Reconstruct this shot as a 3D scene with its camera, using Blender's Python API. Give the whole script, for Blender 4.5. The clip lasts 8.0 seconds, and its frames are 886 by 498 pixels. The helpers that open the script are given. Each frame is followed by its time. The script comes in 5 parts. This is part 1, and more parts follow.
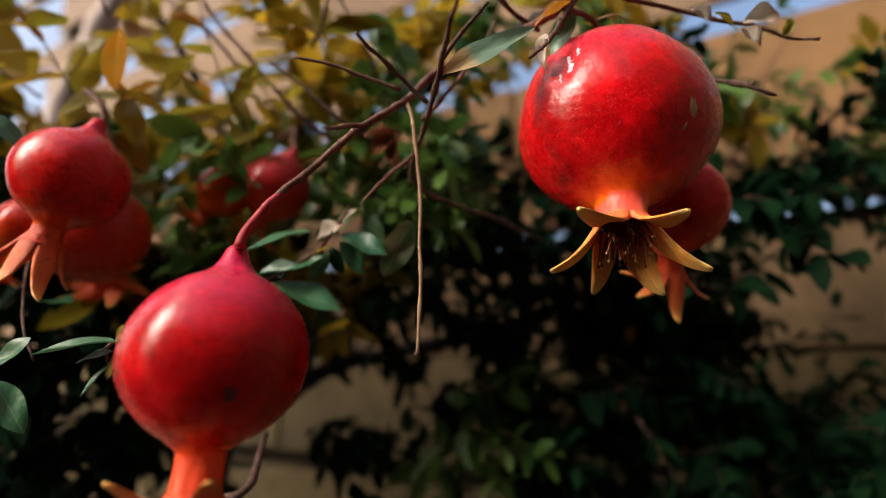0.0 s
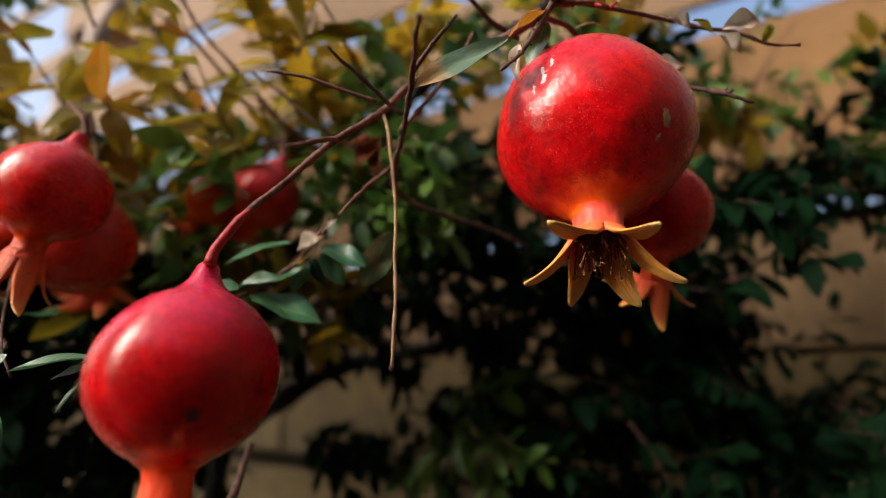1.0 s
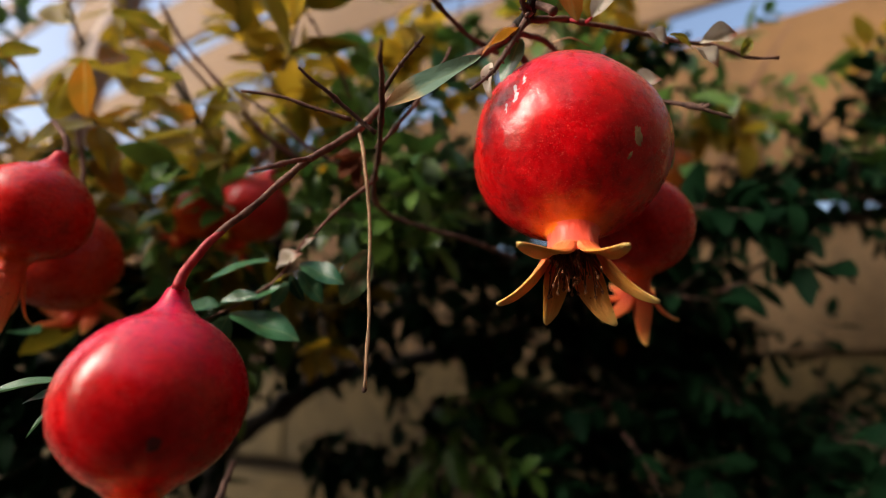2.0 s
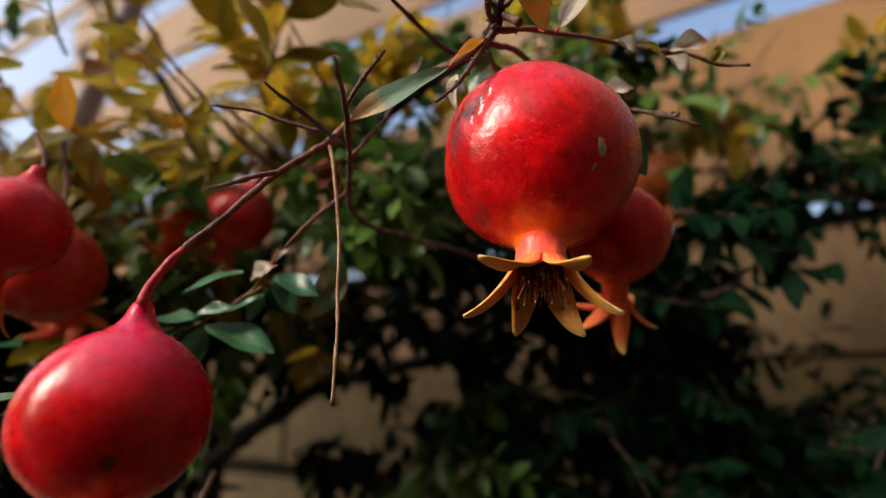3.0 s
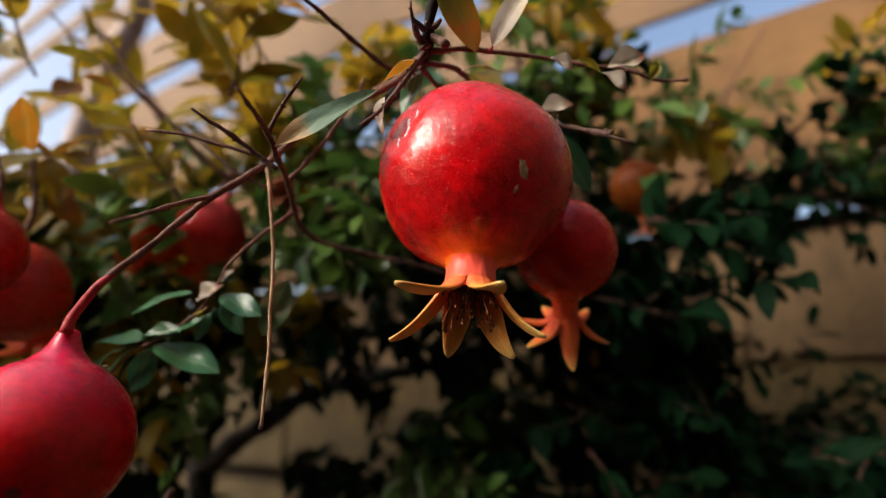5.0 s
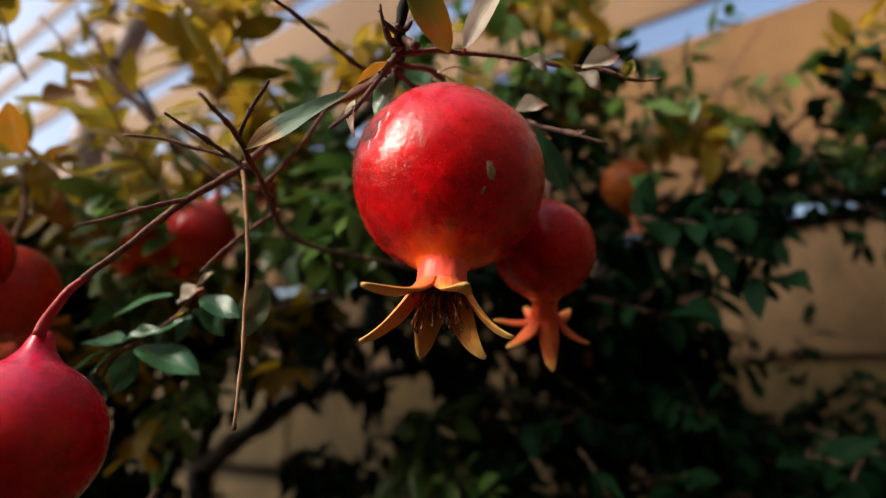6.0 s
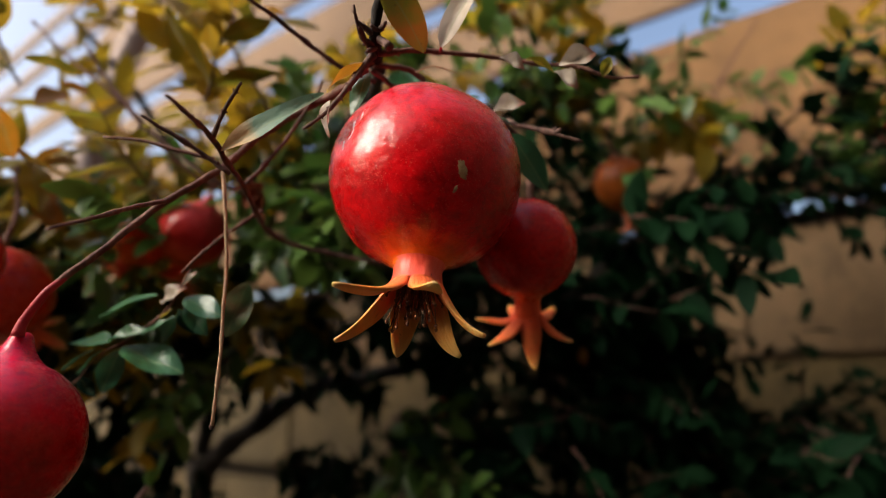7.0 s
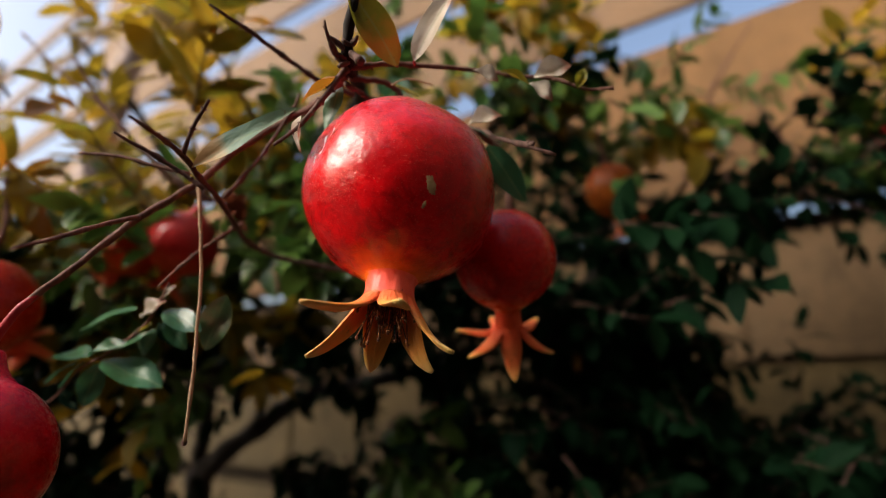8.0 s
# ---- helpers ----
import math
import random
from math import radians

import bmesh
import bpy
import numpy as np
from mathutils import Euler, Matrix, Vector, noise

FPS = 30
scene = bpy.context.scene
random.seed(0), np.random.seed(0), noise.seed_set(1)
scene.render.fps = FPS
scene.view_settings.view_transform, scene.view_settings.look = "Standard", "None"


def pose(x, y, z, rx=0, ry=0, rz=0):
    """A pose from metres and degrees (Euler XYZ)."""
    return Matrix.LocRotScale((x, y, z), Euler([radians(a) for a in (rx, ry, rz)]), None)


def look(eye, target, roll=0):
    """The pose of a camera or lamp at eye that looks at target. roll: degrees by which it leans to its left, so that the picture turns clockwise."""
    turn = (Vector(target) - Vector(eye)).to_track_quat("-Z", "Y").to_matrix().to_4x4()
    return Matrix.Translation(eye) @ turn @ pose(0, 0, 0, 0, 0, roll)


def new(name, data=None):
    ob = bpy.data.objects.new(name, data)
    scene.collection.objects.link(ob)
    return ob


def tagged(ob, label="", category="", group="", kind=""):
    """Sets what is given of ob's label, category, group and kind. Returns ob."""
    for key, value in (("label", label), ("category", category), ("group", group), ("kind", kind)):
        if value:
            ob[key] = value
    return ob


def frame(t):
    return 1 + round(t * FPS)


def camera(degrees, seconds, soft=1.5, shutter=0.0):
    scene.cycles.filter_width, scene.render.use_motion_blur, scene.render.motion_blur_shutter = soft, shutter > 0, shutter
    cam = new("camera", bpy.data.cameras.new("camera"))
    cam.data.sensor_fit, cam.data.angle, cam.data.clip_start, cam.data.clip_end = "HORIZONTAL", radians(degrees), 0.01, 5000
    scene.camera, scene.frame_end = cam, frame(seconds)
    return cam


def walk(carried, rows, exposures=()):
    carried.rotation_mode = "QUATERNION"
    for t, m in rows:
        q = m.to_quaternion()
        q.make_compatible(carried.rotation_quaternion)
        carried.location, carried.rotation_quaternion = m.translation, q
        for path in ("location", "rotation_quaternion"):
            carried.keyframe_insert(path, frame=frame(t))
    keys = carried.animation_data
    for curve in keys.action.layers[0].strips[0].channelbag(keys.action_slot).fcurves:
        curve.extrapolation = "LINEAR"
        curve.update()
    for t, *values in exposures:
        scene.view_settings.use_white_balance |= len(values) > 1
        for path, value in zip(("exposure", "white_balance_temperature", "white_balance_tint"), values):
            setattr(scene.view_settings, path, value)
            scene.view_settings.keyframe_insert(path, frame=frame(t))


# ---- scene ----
cam = camera(82.9, 8.0, 1.0)
METRES, EYE, TILT, LEAN, TURN = 0.1, 1.45, 13.6, 0.0, 0.0
ROWS = [
    (0.0, 0.0, 0.0, 0.0, 0.0, 0.0, -0.0),
    (0.5, 0.0538, 0.0025, 0.0204, 0.36, -0.05, 0.24),
    (1.0, 0.1052, 0.0074, 0.0441, 0.58, -0.01, 0.5),
    (1.5, 0.1565, 0.0141, 0.0746, 0.87, 0.15, 0.67),
    (3.0, 0.3392, 0.0222, 0.1337, 1.6, 0.5, 1.48),
    (3.5, 0.4069, 0.0219, 0.1456, 1.85, 0.56, 1.61),
    (4.0, 0.4805, 0.025, 0.1606, 2.1, 0.61, 1.75),
    (4.5, 0.5476, 0.0289, 0.1742, 2.45, 0.59, 1.9),
    (5.0, 0.6173, 0.0324, 0.1957, 2.75, 0.71, 2.16),
    (6.5, 0.7901, 0.0322, 0.1954, 3.82, 0.7, 2.62),
    (7.0, 0.8432, 0.0322, 0.192, 4.13, 0.61, 2.85),
    (7.5, 0.9007, 0.0381, 0.2081, 4.4, 0.71, 3.05),
    (8.0, 0.9568, 0.0465, 0.2281, 4.68, 0.89, 3.18),
]
walk(cam, [(t, pose(0, 0, EYE, TILT, LEAN, TURN) @ pose(METRES * x, METRES * y, METRES * z, 90 + pitch, roll, yaw)) for t, x, y, z, yaw, pitch, roll in ROWS])

# The lens: in focus on the nearest hanging fruit, wide open.
cam.data.dof.use_dof = True
cam.data.dof.focus_distance = 0.165
cam.data.dof.aperture_fstop = 4.2

# ---- world, sun, exposure ----
SUN_ELEVATION, SUN_TURN = 34.0, -113.0   # degrees above the ground; from straight ahead, towards the left
world = bpy.data.worlds.new("sky")
scene.world = world
world.use_nodes = True
wn = world.node_tree.nodes
wn.clear()
w_out = wn.new("ShaderNodeOutputWorld")
w_bg = wn.new("ShaderNodeBackground")
w_sky = wn.new("ShaderNodeTexSky")
w_sky.sky_type = "NISHITA"
w_sky.sun_disc = False
w_sky.sun_elevation = radians(SUN_ELEVATION)
w_sky.sun_rotation = radians(SUN_TURN)
w_sky.air_density, w_sky.dust_density, w_sky.ozone_density = 1.0, 7.0, 1.0
w_bg.inputs["Strength"].default_value = 0.25
world.node_tree.links.new(w_sky.outputs[0], w_bg.inputs["Color"])
world.node_tree.links.new(w_bg.outputs[0], w_out.inputs["Surface"])

sun = new("sun", bpy.data.lights.new("sun", "SUN"))
sun.data.energy, sun.data.angle, sun.data.color = 5.1, radians(32), (1.0, 0.93, 0.86)
sun_from = Vector((math.sin(radians(SUN_TURN)) * math.cos(radians(SUN_ELEVATION)),
                   math.cos(radians(SUN_TURN)) * math.cos(radians(SUN_ELEVATION)), math.sin(radians(SUN_ELEVATION))))
sun.matrix_world = look(sun_from * 10 + Vector((0, 0, 1.5)), (0, 0, 1.5))
scene.view_settings.exposure = 0.30


# ---- materials ----
class Mat:
    """A node material under construction."""

    def __init__(self, name, rough=0.5, spec=0.5):
        self.m = bpy.data.materials.new(name)
        self.m.use_nodes = True
        self.n = self.m.node_tree.nodes
        self.p = self.n["Principled BSDF"]
        self.p.inputs["Roughness"].default_value = rough
        self.p.inputs["Specular IOR Level"].default_value = spec
        self.coord = self.n.new("ShaderNodeTexCoord").outputs["Object"]

    def link(self, a, b):
        self.m.node_tree.links.new(a, b)

    def noise(self, scale, detail=4, rough=0.55, stretch=None, distortion=0.0):
        t = self.n.new("ShaderNodeTexNoise")
        t.inputs["Scale"].default_value, t.inputs["Detail"].default_value = scale, detail
        t.inputs["Roughness"].default_value, t.inputs["Distortion"].default_value = rough, distortion
        src = self.coord
        if stretch:
            mp = self.n.new("ShaderNodeMapping")
            mp.inputs["Scale"].default_value = stretch
            self.link(src, mp.inputs["Vector"])
            src = mp.outputs[0]
        self.link(src, t.inputs["Vector"])
        return t.outputs["Fac"]

    def ramp(self, fac, *stops):
        r = self.n.new("ShaderNodeValToRGB")
        e = r.color_ramp.elements
        while len(e) < len(stops):
            e.new(0.5)
        for el, (pos, col) in zip(e, stops):
            el.position = pos
            el.color = (*col, 1) if isinstance(col, tuple) else (col, col, col, 1)
        self.link(fac, r.inputs[0])
        return r.outputs[0]

    def mix(self, fac, a, b, blend="MIX"):
        x = self.n.new("ShaderNodeMix")
        x.data_type, x.blend_type = "RGBA", blend
        for value, sock in ((fac, x.inputs[0]), (a, x.inputs[6]), (b, x.inputs[7])):
            if isinstance(value, (int, float)):
                sock.default_value = value
            elif isinstance(value, tuple):
                sock.default_value = (*value, 1)
            else:
                self.link(value, sock)
        return x.outputs[2]

    def axis(self, i):
        s = self.n.new("ShaderNodeSeparateXYZ")
        self.link(self.coord, s.inputs[0])
        return s.outputs[i]

    def rng(self, val, a, b, c=0.0, d=1.0):
        r = self.n.new("ShaderNodeMapRange")
        for i, v in enumerate((a, b, c, d)):
            r.inputs[i + 1].default_value = v
        self.link(val, r.inputs[0])
        return r.outputs[0]

    def math(self, op, a, b=0.0):
        r = self.n.new("ShaderNodeMath")
        r.operation = op
        for value, sock in ((a, r.inputs[0]), (b, r.inputs[1])):
            if isinstance(value, (int, float)):
                sock.default_value = value
            else:
                self.link(value, sock)
        return r.outputs[0]

    def color(self, c):
        self.link(c, self.p.inputs["Base Color"])
        return self

    def rough(self, fac, lo, hi):
        self.link(self.rng(fac, 0.3, 0.7, lo, hi), self.p.inputs["Roughness"])
        return self

    def bump(self, fac, strength, dist):
        b = self.n.new("ShaderNodeBump")
        b.inputs["Strength"].default_value, b.inputs["Distance"].default_value = strength, dist
        self.link(fac, b.inputs["Height"])
        if self.p.inputs["Normal"].links:
            self.link(self.p.inputs["Normal"].links[0].from_socket, b.inputs["Normal"])
        self.link(b.outputs[0], self.p.inputs["Normal"])
        return self

    def random(self):
        return self.n.new("ShaderNodeObjectInfo").outputs["Random"]

    def island(self):
        return self.n.new("ShaderNodeNewGeometry").outputs["Random Per Island"]


def skin_material(name, deep, bright, orange, low, high, top=(0.58, 0.026, 0.070), shine=0.18, coat=1.0, relief=1.0, polish=(0.07, 0.24)):
    """Pomegranate rind: crimson with darker blotches and pale specks, orange close to the calyx, leathery and waxed. Unit radius, z up."""
    k = Mat(name, 0.28, shine)
    base = k.ramp(k.noise(2.2, 5, 0.6), (0.3, deep), (0.68, bright))
    blotch = k.ramp(k.noise(4.6, 7, 0.72, distortion=0.8), (0.46, 0.0), (0.66, 0.65))
    base = k.mix(blotch, base, tuple(0.45 * c for c in deep))
    # pink towards the top: the sky's sheen put into the rind colour
    pink = k.rng(k.math("ADD", k.axis(2), k.math("MULTIPLY", k.noise(3.0, 5), 0.7)), 0.45, 1.30, 0.0, 0.6)
    base = k.mix(pink, base, top)
    bruise = k.math("MULTIPLY", k.ramp(k.noise(7.0, 6, 0.75, distortion=1.2), (0.50, 0.0), (0.66, 0.75)), k.rng(k.axis(2), 0.15, 0.8))
    base = k.mix(bruise, base, (0.14, 0.012, 0.05))
    z = k.math("ADD", k.axis(2), k.math("MULTIPLY", k.noise(3.5, 4), 0.25))
    base = k.mix(k.rng(z, low, high, 1.0, 0.0), base, orange)
    specks = k.ramp(k.noise(64, 2, 0.5), (0.63, 0.0), (0.70, 0.4))
    base = k.mix(specks, base, (0.66, 0.16, 0.10))
    pits = k.ramp(k.noise(19, 4, 0.65), (0.66, 0.0), (0.74, 0.7))
    base = k.mix(pits, base, (0.10, 0.008, 0.010))
    k.color(base).rough(k.noise(8, 6, 0.7), 0.20, 0.36)
    k.bump(k.noise(4.5, 3), 0.8, 0.0008 * relief).bump(k.noise(15, 5, 0.6, distortion=1.2), 0.8, 0.00025 * relief).bump(k.noise(50, 3, 0.55, distortion=1.2), 0.8, 0.00006 * relief)
    k.p.inputs["Coat Weight"].default_value = coat
    k.p.inputs["Coat IOR"].default_value = 1.40
    k.link(k.rng(k.noise(11, 5, 0.7), 0.35, 0.7, *polish), k.p.inputs["Coat Roughness"])
    k.link(k.p.inputs["Normal"].links[0].from_socket, k.p.inputs["Coat Normal"])
    k.p.inputs["Subsurface Weight"].default_value = 0.06
    k.p.inputs["Subsurface Radius"].default_value = (0.06, 0.015, 0.008)
    return k.m


def leaf_material(name, dark, light, vein, isle, rough=0.38, tip=None, spots=0.3, through_light=0.28, shine=0.4):
    k = Mat(name, rough, shine)
    vary = k.island() if isle else k.random()
    base = k.mix(k.rng(vary, 0.0, 1.0), dark, light)
    base = k.mix(k.ramp(k.noise(3.0 if not isle else 90.0, 2), (0.42, 0.0), (0.75, 0.5)), base, vein)
    if tip:
        where = k.math("ADD", k.axis(0), k.math("MULTIPLY", k.noise(4.0, 4), 0.5))
        base = k.mix(k.rng(where, tip[0], tip[1]), base, tip[2])
        base = k.mix(k.rng(where, tip[1], tip[1] + 0.25), base, tip[3])
    if not isle:
        rib = k.rng(k.math("ABSOLUTE", k.axis(1)), 0.004, 0.018, 0.32, 0.0)
        base = k.mix(rib, base, (0.22, 0.26, 0.12))
        base = k.mix(k.ramp(k.noise(14, 3), (0.66, 0.0), (0.72, spots)), base, (0.09, 0.05, 0.02))
    k.color(base)
    if not isle:
        k.bump(k.noise(9, 4, stretch=(1.0, 2, 1)), 0.12, 0.02)
    # light that passes through the blade
    tr = k.n.new("ShaderNodeBsdfTranslucent")
    k.link(base, tr.inputs["Color"])
    mx = k.n.new("ShaderNodeMixShader")
    mx.inputs[0].default_value = through_light
    k.link(k.p.outputs[0], mx.inputs[1])
    k.link(tr.outputs[0], mx.inputs[2])
    k.link(mx.outputs[0], k.n["Material Output"].inputs["Surface"])
    return k.m


def bark_material(name, dark, light, scale=400.0, rough=0.75):
    k = Mat(name, rough, 0.18)
    base = k.ramp(k.noise(scale, 5, 0.65, stretch=(1, 1, 0.3)), (0.3, dark), (0.7, light))
    base = k.mix(k.ramp(k.noise(scale * 0.2, 3), (0.5, 0.0), (0.7, 0.6)), base, tuple(c * 0.5 for c in dark))
    k.color(base).bump(k.noise(scale * 1.6, 5), 0.6, 0.15 / scale)
    return k.m


SKIN = skin_material("rind_crimson", (0.38, 0.0010, 0.004), (0.80, 0.004, 0.008), (0.95, 0.17, 0.012), -0.88, -0.69, (0.68, 0.035, 0.085), 0.12, 0.75, 0.9)
SKIN_A = skin_material("rind_deep_red", (0.29, 0.0008, 0.003), (0.64, 0.003, 0.006), (0.92, 0.14, 0.012), -0.98, -0.80, (0.68, 0.022, 0.095), 0.10, 0.6, 0.25, (0.16, 0.32))
SKIN_B = skin_material("rind_red_orange", (0.40, 0.003, 0.004), (0.74, 0.013, 0.008), (0.70, 0.085, 0.008), -0.92, -0.45, (0.62, 0.016, 0.030), 0.13, 0.42, 0.3)
SKIN_D = skin_material("rind_orange", (0.40, 0.016, 0.003), (0.66, 0.045, 0.006), (0.66, 0.11, 0.010), -0.95, 0.1, (0.50, 0.03, 0.03), 0.2, 0.3, 0.3)
SKIN_E = skin_material("rind_dull_pink", (0.40, 0.012, 0.012), (0.58, 0.028, 0.028), (0.62, 0.09, 0.012), -0.9, 0.1, (0.60, 0.07, 0.08), 0.2, 0.15, 0.3)
SKIN_C = skin_material("rind_brown_orange", (0.09, 0.020, 0.003), (0.16, 0.042, 0.004), (0.20, 0.05, 0.006), -0.95, -0.2, (0.17, 0.042, 0.006), 0.08, 0.0)


def calyx_material(name, a, b, tip):
    k = Mat(name, 0.42, 0.45)
    base = k.ramp(k.noise(5, 4, stretch=(1.6, 1.6, 0.5)), (0.35, a), (0.7, b))
    zz = k.math("ADD", k.axis(2), k.math("MULTIPLY", k.noise(6, 3), 0.15))
    base = k.mix(k.rng(zz, -1.75, -1.28, 1.0, 0.0), base, tip)
    base = k.mix(k.ramp(k.noise(18, 3), (0.68, 0.0), (0.75, 0.6)), base, (0.12, 0.04, 0.015))
    k.color(base).bump(k.noise(12, 4, stretch=(1, 1, 0.3)), 0.12, 0.01)
    k.p.inputs["Subsurface Weight"].default_value = 0.2
    k.p.inputs["Subsurface Radius"].default_value = (0.08, 0.03, 0.01)
    return k.m


CALYX = calyx_material("calyx_coral", (0.84, 0.085, 0.045), (0.92, 0.16, 0.10), (0.80, 0.15, 0.07))
CALYX_B = calyx_material("calyx_orange_red", (0.62, 0.045, 0.012), (0.74, 0.09, 0.02), (0.70, 0.085, 0.025))
CALYX_C = calyx_material("calyx_brown", (0.26, 0.05, 0.014), (0.34, 0.08, 0.02), (0.30, 0.12, 0.03))
CALYX_IN = Mat("calyx_inside", 0.6)
CALYX_IN.color(CALYX_IN.ramp(CALYX_IN.noise(12, 4), (0.35, (0.16, 0.012, 0.008)), (0.7, (0.34, 0.04, 0.015))))
CALYX_IN = CALYX_IN.m


def sepal_material(name, base_c, mid_c, tip_c):
    """x runs along the sepal from 0 to 1."""
    k = Mat(name, 0.48, 0.35)
    x = k.math("ADD", k.axis(0), k.math("MULTIPLY", k.noise(5, 4, stretch=(1, 3, 1)), 0.25))
    base = k.mix(k.rng(x, 0.25, 0.60), base_c, mid_c)
    base = k.mix(k.rng(x, 0.80, 1.15), base, tip_c)
    base = k.mix(k.ramp(k.noise(16, 4), (0.66, 0.0), (0.72, 0.85)), base, (0.09, 0.03, 0.012))
    k.color(base).bump(k.noise(10, 4, stretch=(0.4, 3, 1)), 0.8, 0.0008)
    k.p.inputs["Subsurface Weight"].default_value = 0.15
    k.p.inputs["Subsurface Radius"].default_value = (0.06, 0.03, 0.01)
    return k.m


SEPAL = sepal_material("sepal_ochre", (0.90, 0.16, 0.05), (0.74, 0.32, 0.06), (0.64, 0.43, 0.14))
SEPAL_B = sepal_material("sepal_coral", (0.72, 0.08, 0.022), (0.78, 0.17, 0.05), (0.66, 0.38, 0.09))
SEPAL_C = sepal_material("sepal_brown", (0.24, 0.05, 0.02), (0.28, 0.08, 0.02), (0.22, 0.11, 0.03))

STAMEN = Mat("stamen_dry", 0.7)
STAMEN.color(STAMEN.ramp(STAMEN.noise(25, 3), (0.35, (0.09, 0.012, 0.006)), (0.7, (0.34, 0.14, 0.035))))
STAMEN = STAMEN.m
SCAR = Mat("scar_cork", 0.34, 0.6)
SCAR.color(SCAR.ramp(SCAR.noise(9, 5), (0.3, (0.34, 0.25, 0.27)), (0.7, (0.66, 0.57, 0.58)))).bump(SCAR.noise(20, 4), 0.6, 0.0004)
SCAR = SCAR.m
SPOT = Mat("sunken_spot_dark", 0.6)
SPOT.color(SPOT.ramp(SPOT.noise(14, 4), (0.35, (0.05, 0.004, 0.006)), (0.7, (0.15, 0.006, 0.01))))
SPOT = SPOT.m
BLEMISH = Mat("blemish_tan", 0.6)
BLEMISH.color(BLEMISH.ramp(BLEMISH.noise(14, 4), (0.35, (0.24, 0.12, 0.05)), (0.7, (0.46, 0.30, 0.13)))).bump(BLEMISH.noise(30, 4), 0.6, 0.0003)
BLEMISH = BLEMISH.m

LEAF_GREEN = leaf_material("leaf_green", (0.020, 0.090, 0.040), (0.042, 0.140, 0.060), (0.045, 0.12, 0.03), False, 0.30, shine=0.55)
# green leaf with the crown's shade put into its colour
LEAF_DARK = leaf_material("leaf_green_shaded", (0.004, 0.022, 0.011), (0.010, 0.038, 0.019), (0.007, 0.026, 0.011), False, 0.6, through_light=0.12, shine=0.08)
LEAF_RED = leaf_material("leaf_red", (0.30, 0.02, 0.012), (0.38, 0.04, 0.02), (0.24, 0.05, 0.02), False, 0.5)
LEAF_HALF_RED = leaf_material("leaf_green_reddening", (0.05, 0.10, 0.04), (0.07, 0.12, 0.05), (0.26, 0.11, 0.06), False, 0.4, spots=0.6)
LEAF_BROWN = leaf_material("leaf_dead_brown", (0.10, 0.025, 0.009), (0.14, 0.035, 0.012), (0.07, 0.02, 0.01), False, 0.7, shine=0.15)
LEAF_OLIVE = leaf_material("leaf_olive", (0.17, 0.17, 0.014), (0.40, 0.25, 0.02), (0.34, 0.18, 0.014), False, through_light=0.55)
LEAF_ORANGE = leaf_material("leaf_orange", (0.34, 0.13, 0.010), (0.46, 0.19, 0.015), (0.18, 0.14, 0.015), False, through_light=0.42)
LEAF_DRY = leaf_material("leaf_half_dry", (0.11, 0.19, 0.12), (0.13, 0.21, 0.14), (0.08, 0.16, 0.09), False, 0.42,
                         (0.88, 1.02, (0.38, 0.26, 0.12), (0.34, 0.17, 0.06)), 0.5)
LEAF_PALE = leaf_material("leaf_pale_underside", (0.44, 0.38, 0.30), (0.52, 0.46, 0.38), (0.34, 0.26, 0.14), False, 0.55,
                          (0.95, 1.15, (0.30, 0.12, 0.07), (0.20, 0.05, 0.03)), 0.5)
LEAF_TURNING = leaf_material("leaf_turning", (0.24, 0.21, 0.02), (0.28, 0.24, 0.03), (0.42, 0.14, 0.02), False, 0.4,
                             (0.0, 0.55, (0.46, 0.15, 0.02), (0.22, 0.20, 0.02)), 0.4, 0.45)
FOL_OLIVE = leaf_material("foliage_olive", (0.19, 0.175, 0.016), (0.52, 0.31, 0.020), (0.36, 0.22, 0.015), True, 0.5, through_light=0.65)
FOL_GREEN = leaf_material("foliage_green", (0.035, 0.11, 0.025), (0.11, 0.19, 0.030), (0.08, 0.15, 0.022), True, 0.36, through_light=0.35, shine=0.45)
# near-black copy of the green foliage: deep shade painted into the leaves
FOL_DARK = leaf_material("foliage_shaded", (0.002, 0.010, 0.004), (0.006, 0.023, 0.008), (0.004, 0.015, 0.005), True, 0.6, through_light=0.10, shine=0.03)

TWIG = bark_material("twig_brown", (0.085, 0.036, 0.026), (0.20, 0.105, 0.075), 500)
TWIG_DARK = bark_material("twig_dark", (0.045, 0.026, 0.020), (0.155, 0.086, 0.066), 500)
TWIG_PALE = bark_material("twig_dry_pale", (0.30, 0.18, 0.10), (0.50, 0.33, 0.20), 500)
TWIG_RED = bark_material("twig_red", (0.30, 0.020, 0.030), (0.42, 0.05, 0.055), 400, 0.45)
BARK = bark_material("bark", (0.008, 0.006, 0.005), (0.024, 0.018, 0.013), 60)
BARK_FAR = bark_material("bark_grey", (0.20, 0.15, 0.13), (0.34, 0.27, 0.24), 14)


